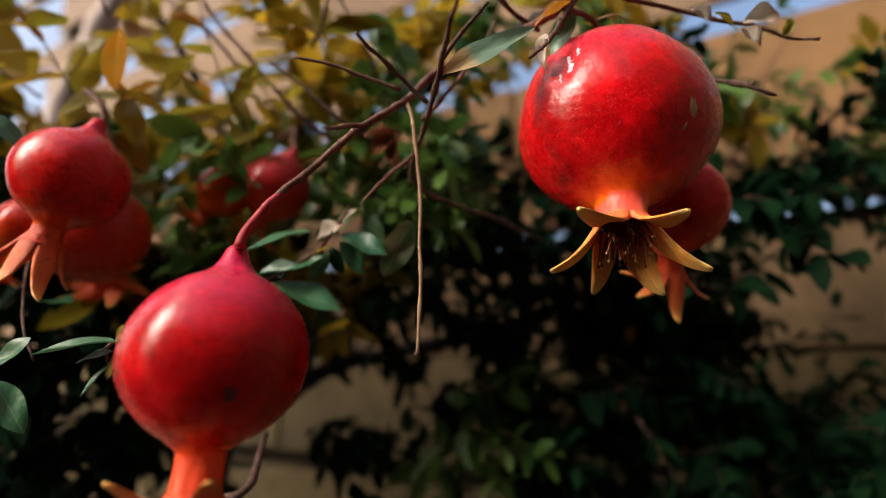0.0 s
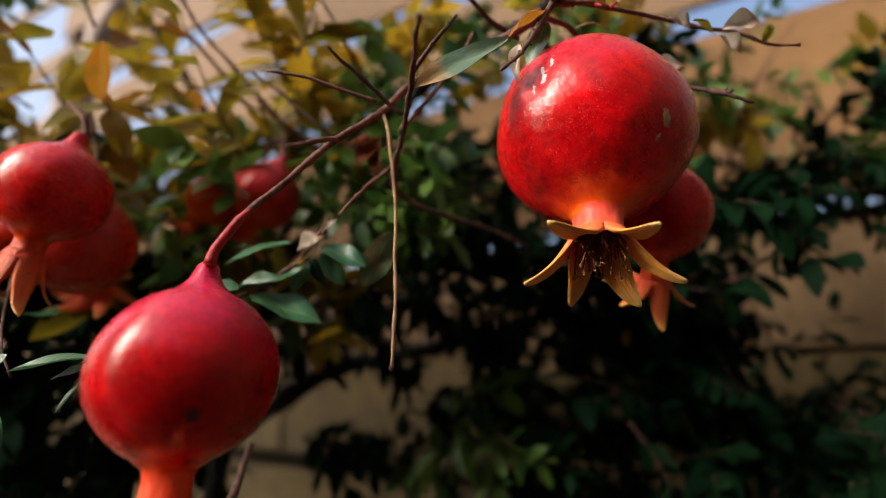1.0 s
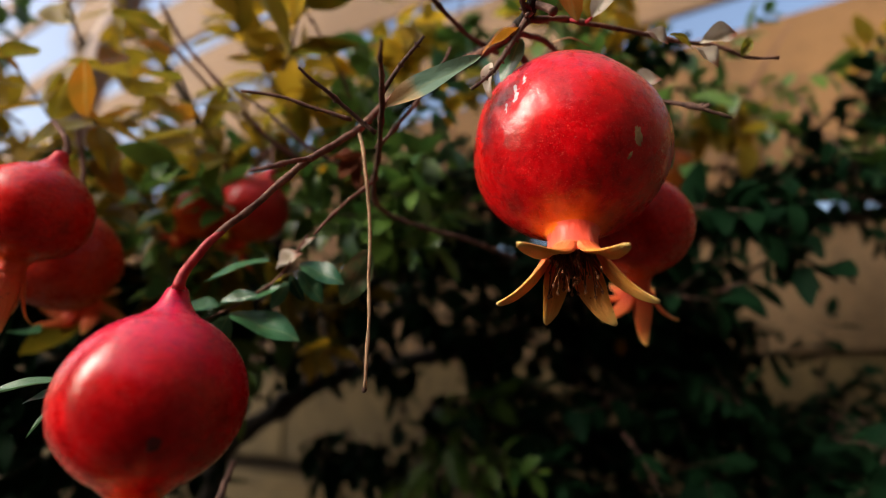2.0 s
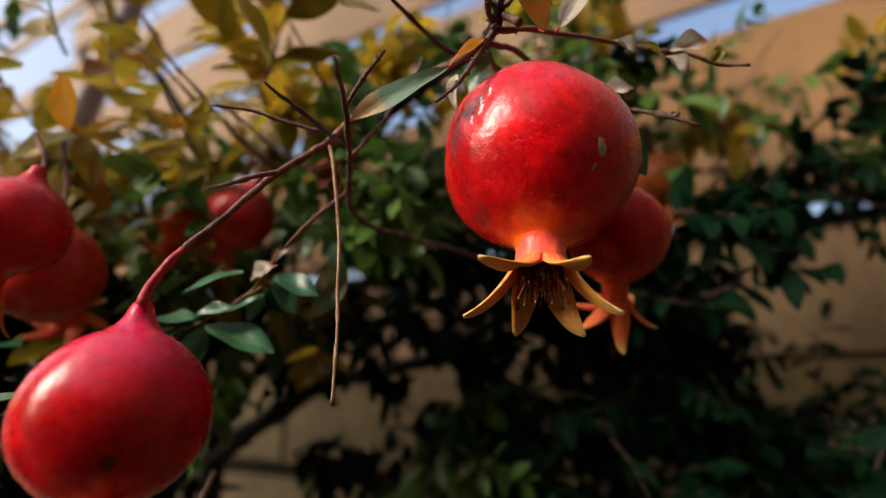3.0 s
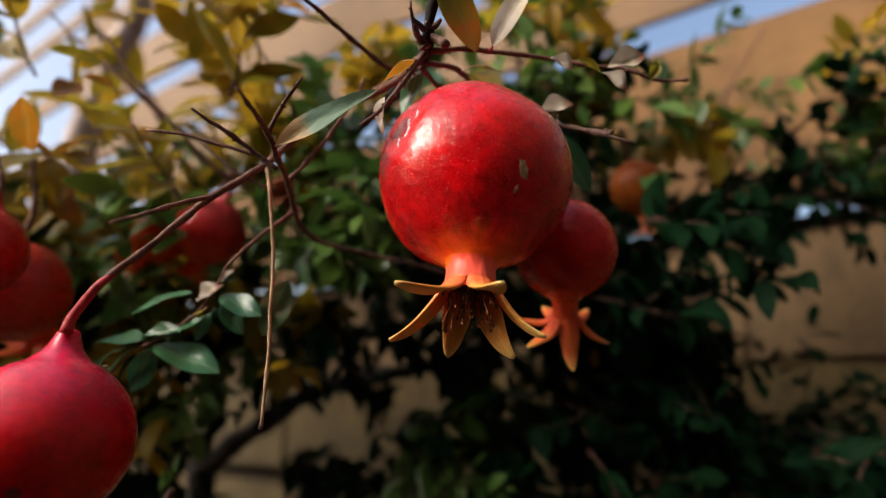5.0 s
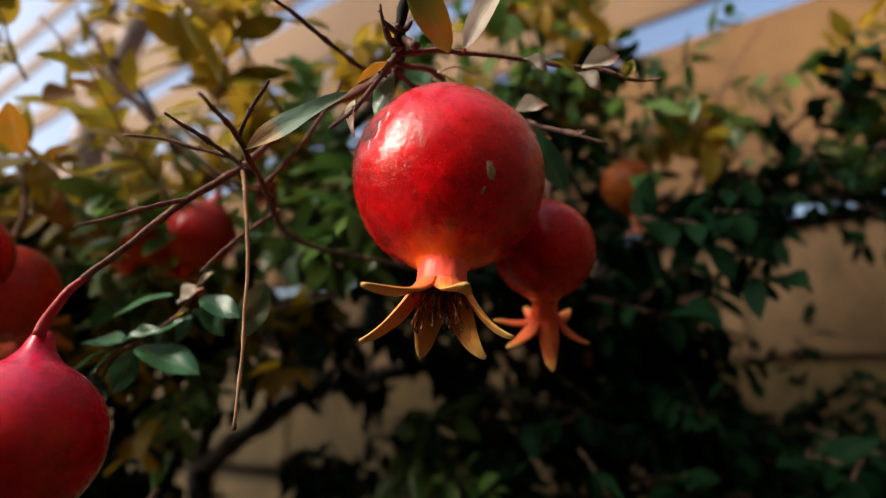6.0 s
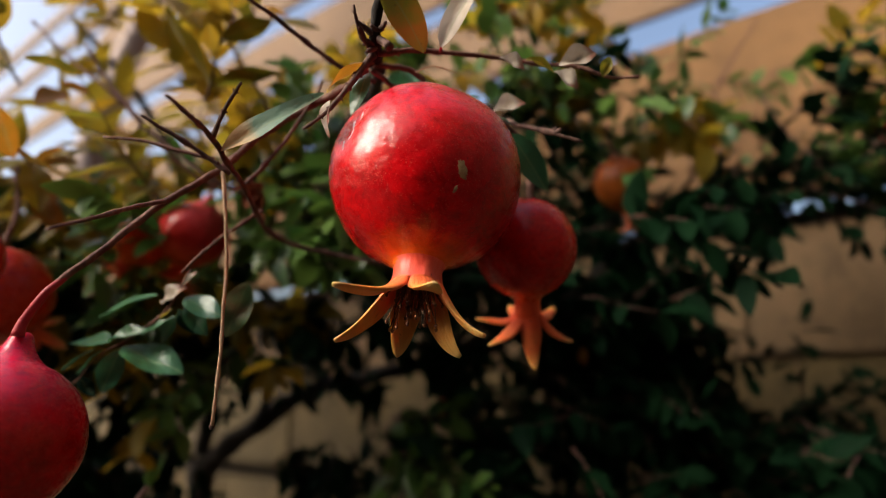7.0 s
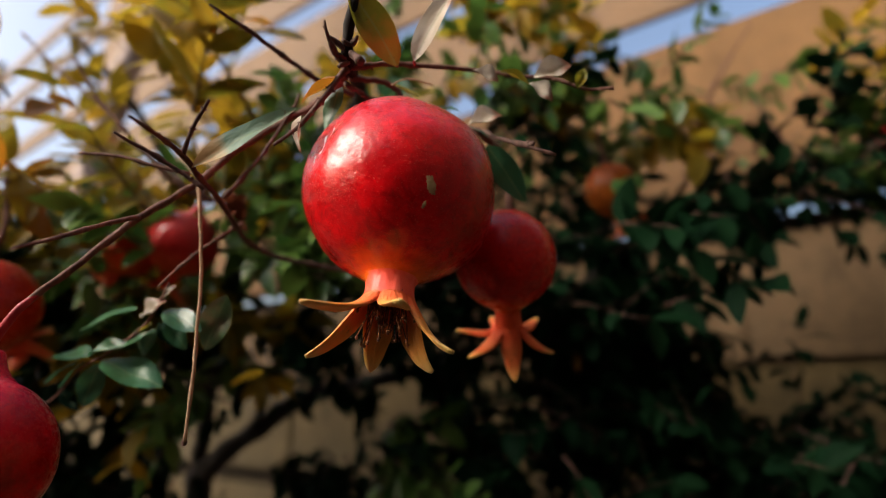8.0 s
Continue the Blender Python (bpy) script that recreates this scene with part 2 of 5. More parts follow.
def stone_material(name, a, b, stain):
    k = Mat(name, 0.88, 0.25)
    tone = k.random()
    base = k.ramp(k.noise(5.0, 6, 0.65), (0.3, a), (0.7, b))
    base = k.mix(k.rng(tone, 0, 1, 0.0, 0.35), base, stain)
    base = k.mix(k.ramp(k.noise(1.7, 5, 0.6, stretch=(1, 1, 2.5)), (0.45, 0.0), (0.68, 0.7)), base, stain)
    base = k.mix(k.ramp(k.noise(2.6, 5, 0.65, distortion=0.8), (0.50, 0.0), (0.72, 0.75)), base, tuple(c * 0.38 for c in stain))
    base = k.mix(k.ramp(k.noise(11, 5, 0.7), (0.50, 0.0), (0.68, 0.5)), base, tuple(c * 0.5 for c in stain))
    base = k.mix(k.ramp(k.noise(60, 4), (0.62, 0.0), (0.75, 0.5)), base, tuple(c * 0.45 for c in a))
    k.color(base).bump(k.noise(35, 6), 0.5, 0.006)
    return k.m


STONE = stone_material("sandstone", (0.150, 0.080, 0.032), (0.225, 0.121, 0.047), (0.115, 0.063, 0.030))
# stone of the lower courses, darkened in colour for the shade under the ledge
STONE_LOW = stone_material("shaded_olive_stone", (0.060, 0.041, 0.016), (0.10, 0.068, 0.026), (0.032, 0.025, 0.011))
STONE_MID = stone_material("shaded_brown_stone", (0.105, 0.066, 0.034), (0.165, 0.104, 0.052), (0.075, 0.049, 0.024))
MORTAR = stone_material("mortar_dark", (0.03, 0.024, 0.02), (0.05, 0.04, 0.03), (0.025, 0.02, 0.016))
TIMBER = Mat("weathered_timber", 0.8, 0.25)
TIMBER.color(TIMBER.mix(TIMBER.ramp(TIMBER.noise(3, 4), (0.4, 0.0), (0.7, 0.5)),
                        TIMBER.ramp(TIMBER.noise(8, 6, 0.6, stretch=(0.6, 9, 9)), (0.3, (0.100, 0.058, 0.029)), (0.7, (0.165, 0.098, 0.050))),
                        (0.11, 0.074, 0.048))).bump(TIMBER.noise(14, 5, stretch=(0.5, 9, 9)), 0.5, 0.004)
TIMBER = TIMBER.m
EARTH = Mat("earth", 0.95, 0.2)
EARTH.color(EARTH.mix(EARTH.ramp(EARTH.noise(1.3, 5), (0.4, 0.0), (0.65, 1.0)),
                      EARTH.ramp(EARTH.noise(25, 6), (0.3, (0.045, 0.032, 0.022)), (0.7, (0.085, 0.062, 0.042))),
                      (0.04, 0.036, 0.02))).bump(EARTH.noise(40, 6), 0.7, 0.02)
EARTH = EARTH.m
PLASTER = stone_material("plaster", (0.055, 0.042, 0.032), (0.085, 0.064, 0.048), (0.045, 0.035, 0.026))


# ---- mesh helpers ----
def mesh_of(name, verts, faces, material, smooth=True):
    me = bpy.data.meshes.new(name)
    me.from_pydata([tuple(v) for v in verts], [], faces)
    if material:
        me.materials.append(material)
    if smooth:
        me.polygons.foreach_set("use_smooth", [True] * len(me.polygons))
    me.update()
    return me


def part(name, me, parent, label=""):
    ob = new(name, me)
    ob.parent = parent
    return tagged(ob, label)


def thing(name, m, label, category, group=""):
    e = new(name)
    e.empty_display_size = 0.02
    e.matrix_world = m
    return tagged(e, label, category, group)


def bm_mesh(name, bm, material, smooth=False):
    me = bpy.data.meshes.new(name)
    bm.to_mesh(me)
    bm.free()
    me.materials.append(material)
    if smooth:
        me.polygons.foreach_set("use_smooth", [True] * len(me.polygons))
    return me


def box_mesh(name, size, material, bevel=0.004, wobble=0.0, seed=0):
    bm = bmesh.new()
    bmesh.ops.create_cube(bm, size=1.0)
    bmesh.ops.scale(bm, vec=size, verts=bm.verts)
    if wobble:
        rnd = random.Random(seed)
        for v in bm.verts:
            v.co += Vector([rnd.uniform(-wobble, wobble) for _ in range(3)])
    if bevel:
        bmesh.ops.bevel(bm, geom=bm.edges[:], offset=bevel, segments=2, affect="EDGES")
    return bm_mesh(name, bm, material)


def smooth_path(points, step):
    """Catmull-Rom through the points, with the last number of each point (a radius) carried along."""
    p = [np.array(q, float) for q in points]
    p = [2 * p[0] - p[1], *p, 2 * p[-1] - p[-2]]
    out = []
    for a, b, c, d in zip(p, p[1:], p[2:], p[3:]):
        n = max(2, int(np.linalg.norm((c - b)[:3]) / step))
        for i in range(n):
            t = i / n
            out.append(0.5 * (2 * b + (c - a) * t + (2 * a - 5 * b + 4 * c - d) * t * t + (3 * b - a - 3 * c + d) * t ** 3))
    out.append(p[-2])
    return out


def tube_data(path, sides=8, rough=0.12, seed=0, knots=0.0, start=0):
    """Verts and faces of a tapered, slightly uneven tube along rows of (x, y, z, radius)."""
    rnd = random.Random(seed)
    verts, faces = [], []
    side = Vector((0.31, 0.57, 0.76))
    for i, row in enumerate(path):
        a, b = path[max(i - 1, 0)], path[min(i + 1, len(path) - 1)]
        d = Vector((b - a)[:3]).normalized()
        side = (side - d * side.dot(d)).normalized()
        up = d.cross(side)
        swell = 1.0 + (knots if knots and rnd.random() < 0.16 else 0.0) + rnd.uniform(-rough, rough) * 0.5
        for s in range(sides):
            ang = 2 * math.pi * s / sides
            r = row[3] * swell * (1 + rnd.uniform(-rough, rough))
            verts.append(Vector(row[:3]) + (side * math.cos(ang) + up * math.sin(ang)) * r)
        if i:
            k = start + (i - 1) * sides
            faces += [(k + s, k + (s + 1) % sides, k + sides + (s + 1) % sides, k + sides + s) for s in range(sides)]
    faces.append(tuple(start + s for s in reversed(range(sides))))
    faces.append(tuple(start + (len(path) - 1) * sides + s for s in range(sides)))
    return verts, faces


def tube(name, points, material, parent, sides=8, step=0.004, rough=0.1, knots=0.25, seed=1, label=""):
    path = smooth_path(points, step)
    if knots:
        for i, q in enumerate(path[1:-1]):
            w = noise.noise_vector(Vector(q[:3]) * 130 + Vector((seed, 0, 0)))
            q[:3] += np.array(w) * q[3] * 0.55
    verts, faces = tube_data(path, sides, rough, seed, knots)
    return part(name, mesh_of(name, verts, faces, material), parent, label)


def blade(length, width, fold, curl, wave, along, across, seed=0, fat=0.85):
    """A leaf blade along x from 0 to length: pointed, folded along its rib, bent down at the tip."""
    rnd = random.Random(seed)
    ph = rnd.uniform(0, 6)
    verts, faces = [], []
    n = 2 * across + 1
    for i in range(along + 1):
        s = i / along
        half = width * 0.5 * (math.sin(math.pi * min(1, s ** fat)) ** 0.75 if 0 < s < 1 else 0.0) + 0.012 * (1 - s)
        for j in range(n):
            q = (j - across) / across
            y = q * half
            z = abs(y) * fold - curl * s * s * length + wave * math.sin(ph + 7 * s + q * 2) * half
            verts.append((s * length, y, z))
        if i:
            k = (i - 1) * n
            faces += [(k + j, k + j + 1, k + n + j + 1, k + n + j) for j in range(n - 1)]
    return verts, faces


BLADES = {}


def leaf_mesh(material, kind):
    key = (material.name, kind)
    if key not in BLADES:
        width, fold, curl, wave, fat = ((0.40, 0.25, 0.10, 0.10, 0.9), (0.46, 0.15, 0.18, 0.14, 0.9), (0.30, 0.45, 0.05, 0.08, 0.85), (0.46, 0.2, 0.12, 0.16, 0.95), (0.36, 0.6, 0.30, 0.25, 0.85), (0.25, 0.5, -0.05, 0.18, 1.12), (0.5, 0.02, 0.02, 0.02, 0.95), (0.55, 0.75, 0.22, 0.35, 1.1))[kind]
        verts, faces = blade(1.0, width, fold, curl, wave, 12, 3, kind, fat)
        BLADES[key] = mesh_of("leaf", verts, faces, material)
    return BLADES[key]


def leaf_between(a, b, facing, material, kind, parent, label=""):
    """A leaf from its stalk's end a to its tip b; facing: the way its upper side looks."""
    a, b, up = Vector(a), Vector(b), Vector(facing)
    x = (b - a)
    size = x.length
    x.normalize()
    up = (up - x * up.dot(x)).normalized()
    m = Matrix((x, up.cross(x), up)).transposed().to_4x4()
    ob = part("leaf", leaf_mesh(material, kind), parent, label)
    ob.matrix_world = Matrix.Translation(a) @ m @ Matrix.Scale(size, 4)
    return ob


# ---- the setting ----
WALL_TURN = 28.0          # the garden wall runs from near on one side to far on the other
WALL_AWAY = 0.874
ALONG = Vector((-math.cos(radians(WALL_TURN)), math.sin(radians(WALL_TURN)), 0))
AWAY = Vector((math.sin(radians(WALL_TURN)), math.cos(radians(WALL_TURN)), 0))
WALL_FRAME = Matrix((-ALONG, AWAY, Vector((0, 0, 1)))).transposed().to_4x4()   # x along, y into the wall, z up


def by_wall(u, v, z):
    """A place from metres along the wall, out from the eye towards it, and up."""
    return ALONG * u + AWAY * v + Vector((0, 0, z))


bm = bmesh.new()
bmesh.ops.create_grid(bm, x_segments=60, y_segments=60, size=40)
for v in bm.verts:
    v.co.z = 0.03 * noise.noise(v.co * 0.9) - 0.02
ground = tagged(new("ground", bm_mesh("ground", bm, EARTH, True)), "bare brown garden earth", "ground", kind="structure")

# the wall's core, dark in the joints, with its blocks set in front (built at the end)
garden_wall = tagged(new("garden_wall", box_mesh("garden_wall", (9.0, 0.20, 1.688), MORTAR, 0.005)),
                     "tan sandstone block garden wall with deep dark joints", "wall", kind="structure")
garden_wall.matrix_world = Matrix.Translation(by_wall(1.0, WALL_AWAY + 0.135, 0.844)) @ WALL_FRAME

# unseen walls behind and beside the camera, added to block sun and sky
for nm, at, turn, size in (("wall_house", by_wall(-0.85, -2.0, 1.45), -WALL_TURN, (3.9, 0.2, 2.94)), ("wall_side", by_wall(-1.4, -0.5, 2.2), 90 - WALL_TURN, (3.0, 0.2, 4.46)),
                           ("wall_left", Vector((-1.6, 0.14, 1.56)), 90, (0.98, 0.2, 3.16))):
    w = tagged(new(nm, box_mesh(nm, size, PLASTER, 0.01)), "unseen weathered dark plaster wall added to block light", "wall", kind="structure")
    w.matrix_world = Matrix.Translation(at) @ pose(0, 0, 0, 0, 0, turn)

# ---- a board fence beyond the wall ----
FENCE_AWAY = 1.5
fence = thing("board_fence", Matrix.Translation(by_wall(1.5, FENCE_AWAY, 0)), "tall tan timber fence of wide horizontal boards with gaps", "fence")
F_IN = fence.matrix_world.inverted()


def fence_part(name, me, m):
    ob = part(name, me, fence)
    ob.matrix_parent_inverse = F_IN
    ob.matrix_basis = m
    return ob


for i, (z0, z1) in enumerate(((0.35, 0.68), (0.78, 1.10), (1.20, 1.50), (1.58, 1.80), (1.875, 2.38), (2.50, 2.815), (2.905, 3.205), (3.33, 3.67), (3.84, 4.14), (4.30, 4.62), (4.80, 5.12))):
    end = 5.2 if z1 < 3.3 else 3.96   # the upper boards stop at the post by the trunk
    me = box_mesh("board", (end + 2.0, 0.025, z1 - z0), TIMBER, 0.004, 0.004, i)
    fence_part("board", me, Matrix.Translation(by_wall(end / 2 - 1.0, FENCE_AWAY, (z0 + z1) / 2)) @ WALL_FRAME)
for z0, z1 in ((3.60, 3.77), (4.29, 4.42), (4.72, 4.86)):
    me = box_mesh("rail", (3.0, 0.025, z1 - z0), TIMBER, 0.004, 0.004, 20)
    fence_part("rail", me, Matrix.Translation(by_wall(5.46, FENCE_AWAY + 0.03, (z0 + z1) / 2)) @ WALL_FRAME)
for u in (-1.6, 3.9, 6.9):
    me = box_mesh("post", (0.10, 0.09, 5.2), TIMBER, 0.006, 0.003, 9)
    fence_part("post", me, Matrix.Translation(by_wall(u, FENCE_AWAY + 0.06, 2.58)) @ WALL_FRAME)

# ---- a leaning tree trunk beyond the wall ----
far_tree = thing("far_tree", Matrix.Translation((-1.55, 2.0, 0)), "pale grey leaning tree trunk beyond the wall", "tree")
ob = tube("trunk", [(*p, r) for p, r in (((-1.55, 2.0, -0.05), 0.09), ((-1.52, 2.02, 1.2), 0.075), ((-1.5523, 1.8480, 2.3166), 0.072), ((-1.4397, 1.7845, 2.5794), 0.055), ((-1.2932, 1.7103, 2.8860), 0.05), ((-1.1130, 1.6043, 3.3240), 0.055), ((-0.9102, 1.4878, 3.8057), 0.04))], BARK_FAR, far_tree, 12, 0.1, 0.06, 0.1, 3)
ob.matrix_parent_inverse = far_tree.matrix_world.inverted()

# ---- the pomegranate tree ----
TREE_BASE = Vector((-0.22, 0.62, 0.0))
tree = thing("pomegranate_tree", Matrix.Translation(TREE_BASE), "bushy pomegranate tree with glossy green and yellowing leaves", "tree")
T_IN = Matrix.Translation(-TREE_BASE)


def stem(name, points, material, sides=8, step=0.004, rough=0.1, knots=0.25, seed=1, label="", thick=1.0):
    """A stem in world places, each with its radius, as a part of the tree."""
    ob = tube(name, [(*p[0], p[1] * thick) for p in points], material, tree, sides, step, rough, knots, seed, label)
    ob.matrix_parent_inverse = T_IN
    if name == "twig" and material in (TWIG, TWIG_DARK) and knots >= 0.3 and thick < 1:
        rnd = random.Random(seed)
        path = smooth_path([(*p[0], p[1] * thick) for p in points], 0.0095)
        for a, b in zip(path[1:-1], path[2:]):
            run = Vector((b - a)[:3]).normalized()
            side = run.cross(Vector((rnd.uniform(-1, 1), rnd.uniform(-1, 1), rnd.uniform(-1, 1)))).normalized()
            for sgn in (1, -1):
                if rnd.random() < 0.5:
                    q, r = Vector(a[:3]), a[3]
                    tip = q + side * sgn * r * rnd.uniform(1.4, 2.0) + run * r * rnd.uniform(0.5, 1.3)
                    mid = q.lerp(tip, 0.55)
                    v, f = tube_data([np.array((*q, r * 0.85)), np.array((*mid, r * 0.62)), np.array((*tip, r * 0.2))], 6, 0.15, seed)
                    part("bud", mesh_of("bud", v, f, material), tree).matrix_parent_inverse = T_IN
    return ob


def tree_leaf(a, b, facing, material, kind=0, label=""):
    ob = leaf_between(a, b, facing, material, kind, tree, label)
    m = ob.matrix_world.copy()
    ob.matrix_parent_inverse = T_IN
    ob.matrix_basis = m
    return ob


stem("trunk", [(TREE_BASE + Vector((0, 0, -0.04)), 0.030), ((-0.20, 0.64, 0.5), 0.024), ((-0.24, 0.62, 0.95), 0.020), ((-0.2681, 0.6319, 1.3646), 0.014)], BARK, 12, 0.03)
stem("limb", [((-0.2681, 0.6319, 1.3646), 0.0125), ((-0.2107, 0.6031, 1.4050), 0.011), ((-0.1183, 0.5735, 1.4543), 0.0095), ((-0.0266, 0.5514, 1.4736), 0.0085), ((0.0646, 0.5290, 1.4942), 0.007), ((0.1553, 0.5021, 1.5321), 0.006), ((0.2340, 0.4696, 1.5907), 0.004)], BARK, 10, 0.01)
stem("limb", [((-0.2668, 0.6319, 1.3646), 0.010), ((-0.2386, 0.5907, 1.4500), 0.008), ((-0.2057, 0.5396, 1.5345), 0.007), ((-0.2114, 0.4958, 1.6250), 0.006), ((-0.2497, 0.4558, 1.7366), 0.0045), ((-0.3082, 0.4103, 1.8260), 0.003)], BARK, 10, 0.01)
stem("limb", [((-0.2057, 0.5396, 1.5345), 0.006), ((-0.1483, 0.4918, 1.6094), 0.0055), ((-0.0852, 0.4307, 1.6563), 0.005), ((0.0042, 0.3201, 1.6578), 0.0045), ((0.0378, 0.2186, 1.6152), 0.0030), ((0.0495, 0.1592, 1.5864), 0.0021), ((0.0508, 0.1505, 1.5915), 0.0019), ((0.0545, 0.1460, 1.6000), 0.0017), ((0.0590, 0.1400, 1.6120), 0.0015)], BARK, 10, 0.006)
stem("limb", [((0.1553, 0.5021, 1.5321), 0.005), ((0.2433, 0.5114, 1.5898), 0.004), ((0.3319, 0.5147, 1.6309), 0.0035), ((0.4161, 0.5124, 1.6523), 0.003), ((0.4859, 0.5003, 1.6699), 0.002)], BARK, 8, 0.01)

# twigs round the hanging fruit
stem("twig", [((-0.0550, 0.1465, 1.4974), 0.00145), ((-0.0531, 0.1472, 1.5007), 0.0014), ((-0.0419, 0.1548, 1.5161), 0.0013), ((-0.0303, 0.1631, 1.5330), 0.0014), ((-0.0143, 0.1732, 1.5504), 0.0016), ((-0.0032, 0.1806, 1.5669), 0.0016), ((0.0158, 0.1861, 1.5825), 0.0017), ((0.0338, 0.1792, 1.5867), 0.0019), ((0.0469, 0.1643, 1.5866), 0.0022)], TWIG, 10, 0.002, 0.045, 0.2, 2, "reddish brown twig that carries a hanging fruit", thick=0.85)
stem("twig", [((-0.0143, 0.1732, 1.5504), 0.00110), ((-0.0114, 0.1715, 1.5407), 0.0010), ((-0.0086, 0.1715, 1.5149), 0.0009), ((-0.0082, 0.1715, 1.4938), 0.00085), ((-0.0079, 0.1708, 1.4756), 0.0008), ((-0.0085, 0.1705, 1.4554), 0.00075)], TWIG_PALE, 8, 0.003, 0.05, 0.35, 3, "dry pale straw-brown hanging twig", thick=0.72)
stem("twig", [((0.0037, 0.1115, 1.5438), 0.0009), ((0.0014, 0.1264, 1.5459), 0.0012), ((-0.0002, 0.1416, 1.5467), 0.0017), ((-0.0029, 0.1575, 1.5447), 0.0016), ((-0.0059, 0.1752, 1.5439), 0.0017), ((-0.0145, 0.2207, 1.5381), 0.0020), ((0.0005, 0.2429, 1.5340), 0.0022), ((0.0263, 0.2602, 1.5306), 0.0020), ((0.0590, 0.2935, 1.5265), 0.002)], TWIG_DARK, 10, 0.0025, 0.1, 0.4, 4, "dark knobbly bare twig", thick=0.56)
stem("twig", [((-0.0002, 0.1415, 1.5471), 0.0013), ((0.0035, 0.1377, 1.5503), 0.0010), ((0.0087, 0.1338, 1.5545), 0.0009), ((0.0138, 0.1308, 1.5591), 0.0006)], TWIG_DARK, 8, 0.0025, 0.1, 0.3, 5, thick=0.72)
stem("twig", [((-0.0056, 0.1638, 1.5440), 0.0012), ((-0.0134, 0.1600, 1.5496), 0.0011), ((-0.0222, 0.1530, 1.5557), 0.0010), ((-0.0252, 0.1505, 1.5570), 0.0009), ((-0.0290, 0.1456, 1.5594), 0.0005)], TWIG_DARK, 8, 0.0025, 0.1, 0.4, 6, thick=0.72)
stem("twig", [((-0.0158, 0.1703, 1.5532), 0.0011), ((-0.0281, 0.1671, 1.5561), 0.0010), ((-0.0418, 0.1636, 1.5597), 0.0009), ((-0.0546, 0.1608, 1.5606), 0.0007)], TWIG, 8, 0.0025, 0.08, 0.3, 7, thick=0.72)
stem("twig", [((-0.0286, 0.1624, 1.5339), 0.0012), ((-0.0295, 0.1504, 1.5282), 0.0011), ((-0.0316, 0.1350, 1.5194), 0.0009), ((-0.0308, 0.1186, 1.5109), 0.0005)], TWIG, 8, 0.0025, 0.08, 0.3, 8, thick=0.72)
stem("twig", [((-0.0086, 0.1825, 1.5471), 0.0012), ((0.0042, 0.1840, 1.5634), 0.0010), ((0.0180, 0.1842, 1.5850), 0.0009), ((0.0218, 0.1825, 1.5922), 0.0006)], TWIG_DARK, 8, 0.0025, 0.1, 0.4, 9, thick=0.72)
stem("twig", [((-0.0308, 0.1804, 1.5114), 0.0006), ((-0.0229, 0.1877, 1.5245), 0.0010), ((-0.0155, 0.1956, 1.5352), 0.0011), ((-0.0110, 0.2041, 1.5431), 0.0012)], TWIG, 8, 0.0025, 0.1, 0.4, 10, thick=0.72)
stem("twig", [((-0.0866, 0.2181, 1.5987), 0.0006), ((-0.0673, 0.2224, 1.5847), 0.0010), ((-0.0509, 0.2266, 1.5707), 0.0012), ((-0.0318, 0.2395, 1.5630), 0.0013)], TWIG_DARK, 8, 0.003, 0.1, 0.3, 11, thick=0.72)
stem("twig", [((0.0508, 0.1576, 1.5851), 0.0015), ((0.0640, 0.1624, 1.5885), 0.0013), ((0.0774, 0.1677, 1.5897), 0.00125), ((0.0981, 0.1736, 1.5899), 0.0012), ((0.1158, 0.1751, 1.5865), 0.0011), ((0.1265, 0.1750, 1.5844), 0.0010), ((0.1372, 0.1739, 1.5783), 0.0009), ((0.1477, 0.1717, 1.5763), 0.0008)], TWIG, 10, 0.0025, 0.08, 0.3, 12, "reddish brown twig with a few withered leaves", thick=0.72)
stem("twig", [((-0.0026, 0.1516, 1.6134), 0.0006), ((0.0042, 0.1590, 1.6110), 0.0010), ((0.0108, 0.1665, 1.6084), 0.0012), ((0.0276, 0.1826, 1.5995), 0.0014), ((0.0425, 0.1930, 1.5960), 0.0015)], TWIG_DARK, 8, 0.0025, 0.1, 0.4, 13, thick=0.72)
stem("twig", [((0.0495, 0.1567, 1.5840), 0.0017), ((0.0445, 0.1547, 1.5751), 0.0014), ((0.0389, 0.1511, 1.5641), 0.0012), ((0.0333, 0.1488, 1.5559), 0.0009), ((0.0283, 0.1460, 1.5501), 0.0005)], TWIG_DARK, 8, 0.0025, 0.1, 0.4, 14, thick=0.72)
stem("twig", [((0.0468, 0.1650, 1.5835), 0.0016), ((0.0536, 0.1896, 1.5894), 0.0015), ((0.0723, 0.2107, 1.5902), 0.0015), ((0.0954, 0.1992, 1.5779), 0.0013), ((0.1031, 0.1777, 1.5624), 0.0012), ((0.1140, 0.1680, 1.5533), 0.0011), ((0.1234, 0.1673, 1.5490), 0.0006)], TWIG_DARK, 8, 0.0025, 0.1, 0.5, 15, thick=0.72)
stem("twig", [((0.1127, 0.1688, 1.5539), 0.0010), ((0.1147, 0.1675, 1.5553), 0.0008)], TWIG_DARK, 6, 0.001, 0.1, 0.3, 16, thick=0.72)
stem("twig", [((0.0495, 0.1556, 1.5846), 0.0016), ((0.0473, 0.1499, 1.5864), 0.0012), ((0.0459, 0.1449, 1.5897), 0.0009), ((0.0458, 0.1418, 1.5934), 0.0006)], TWIG_DARK, 8, 0.002, 0.1, 0.4, 17, thick=0.72)
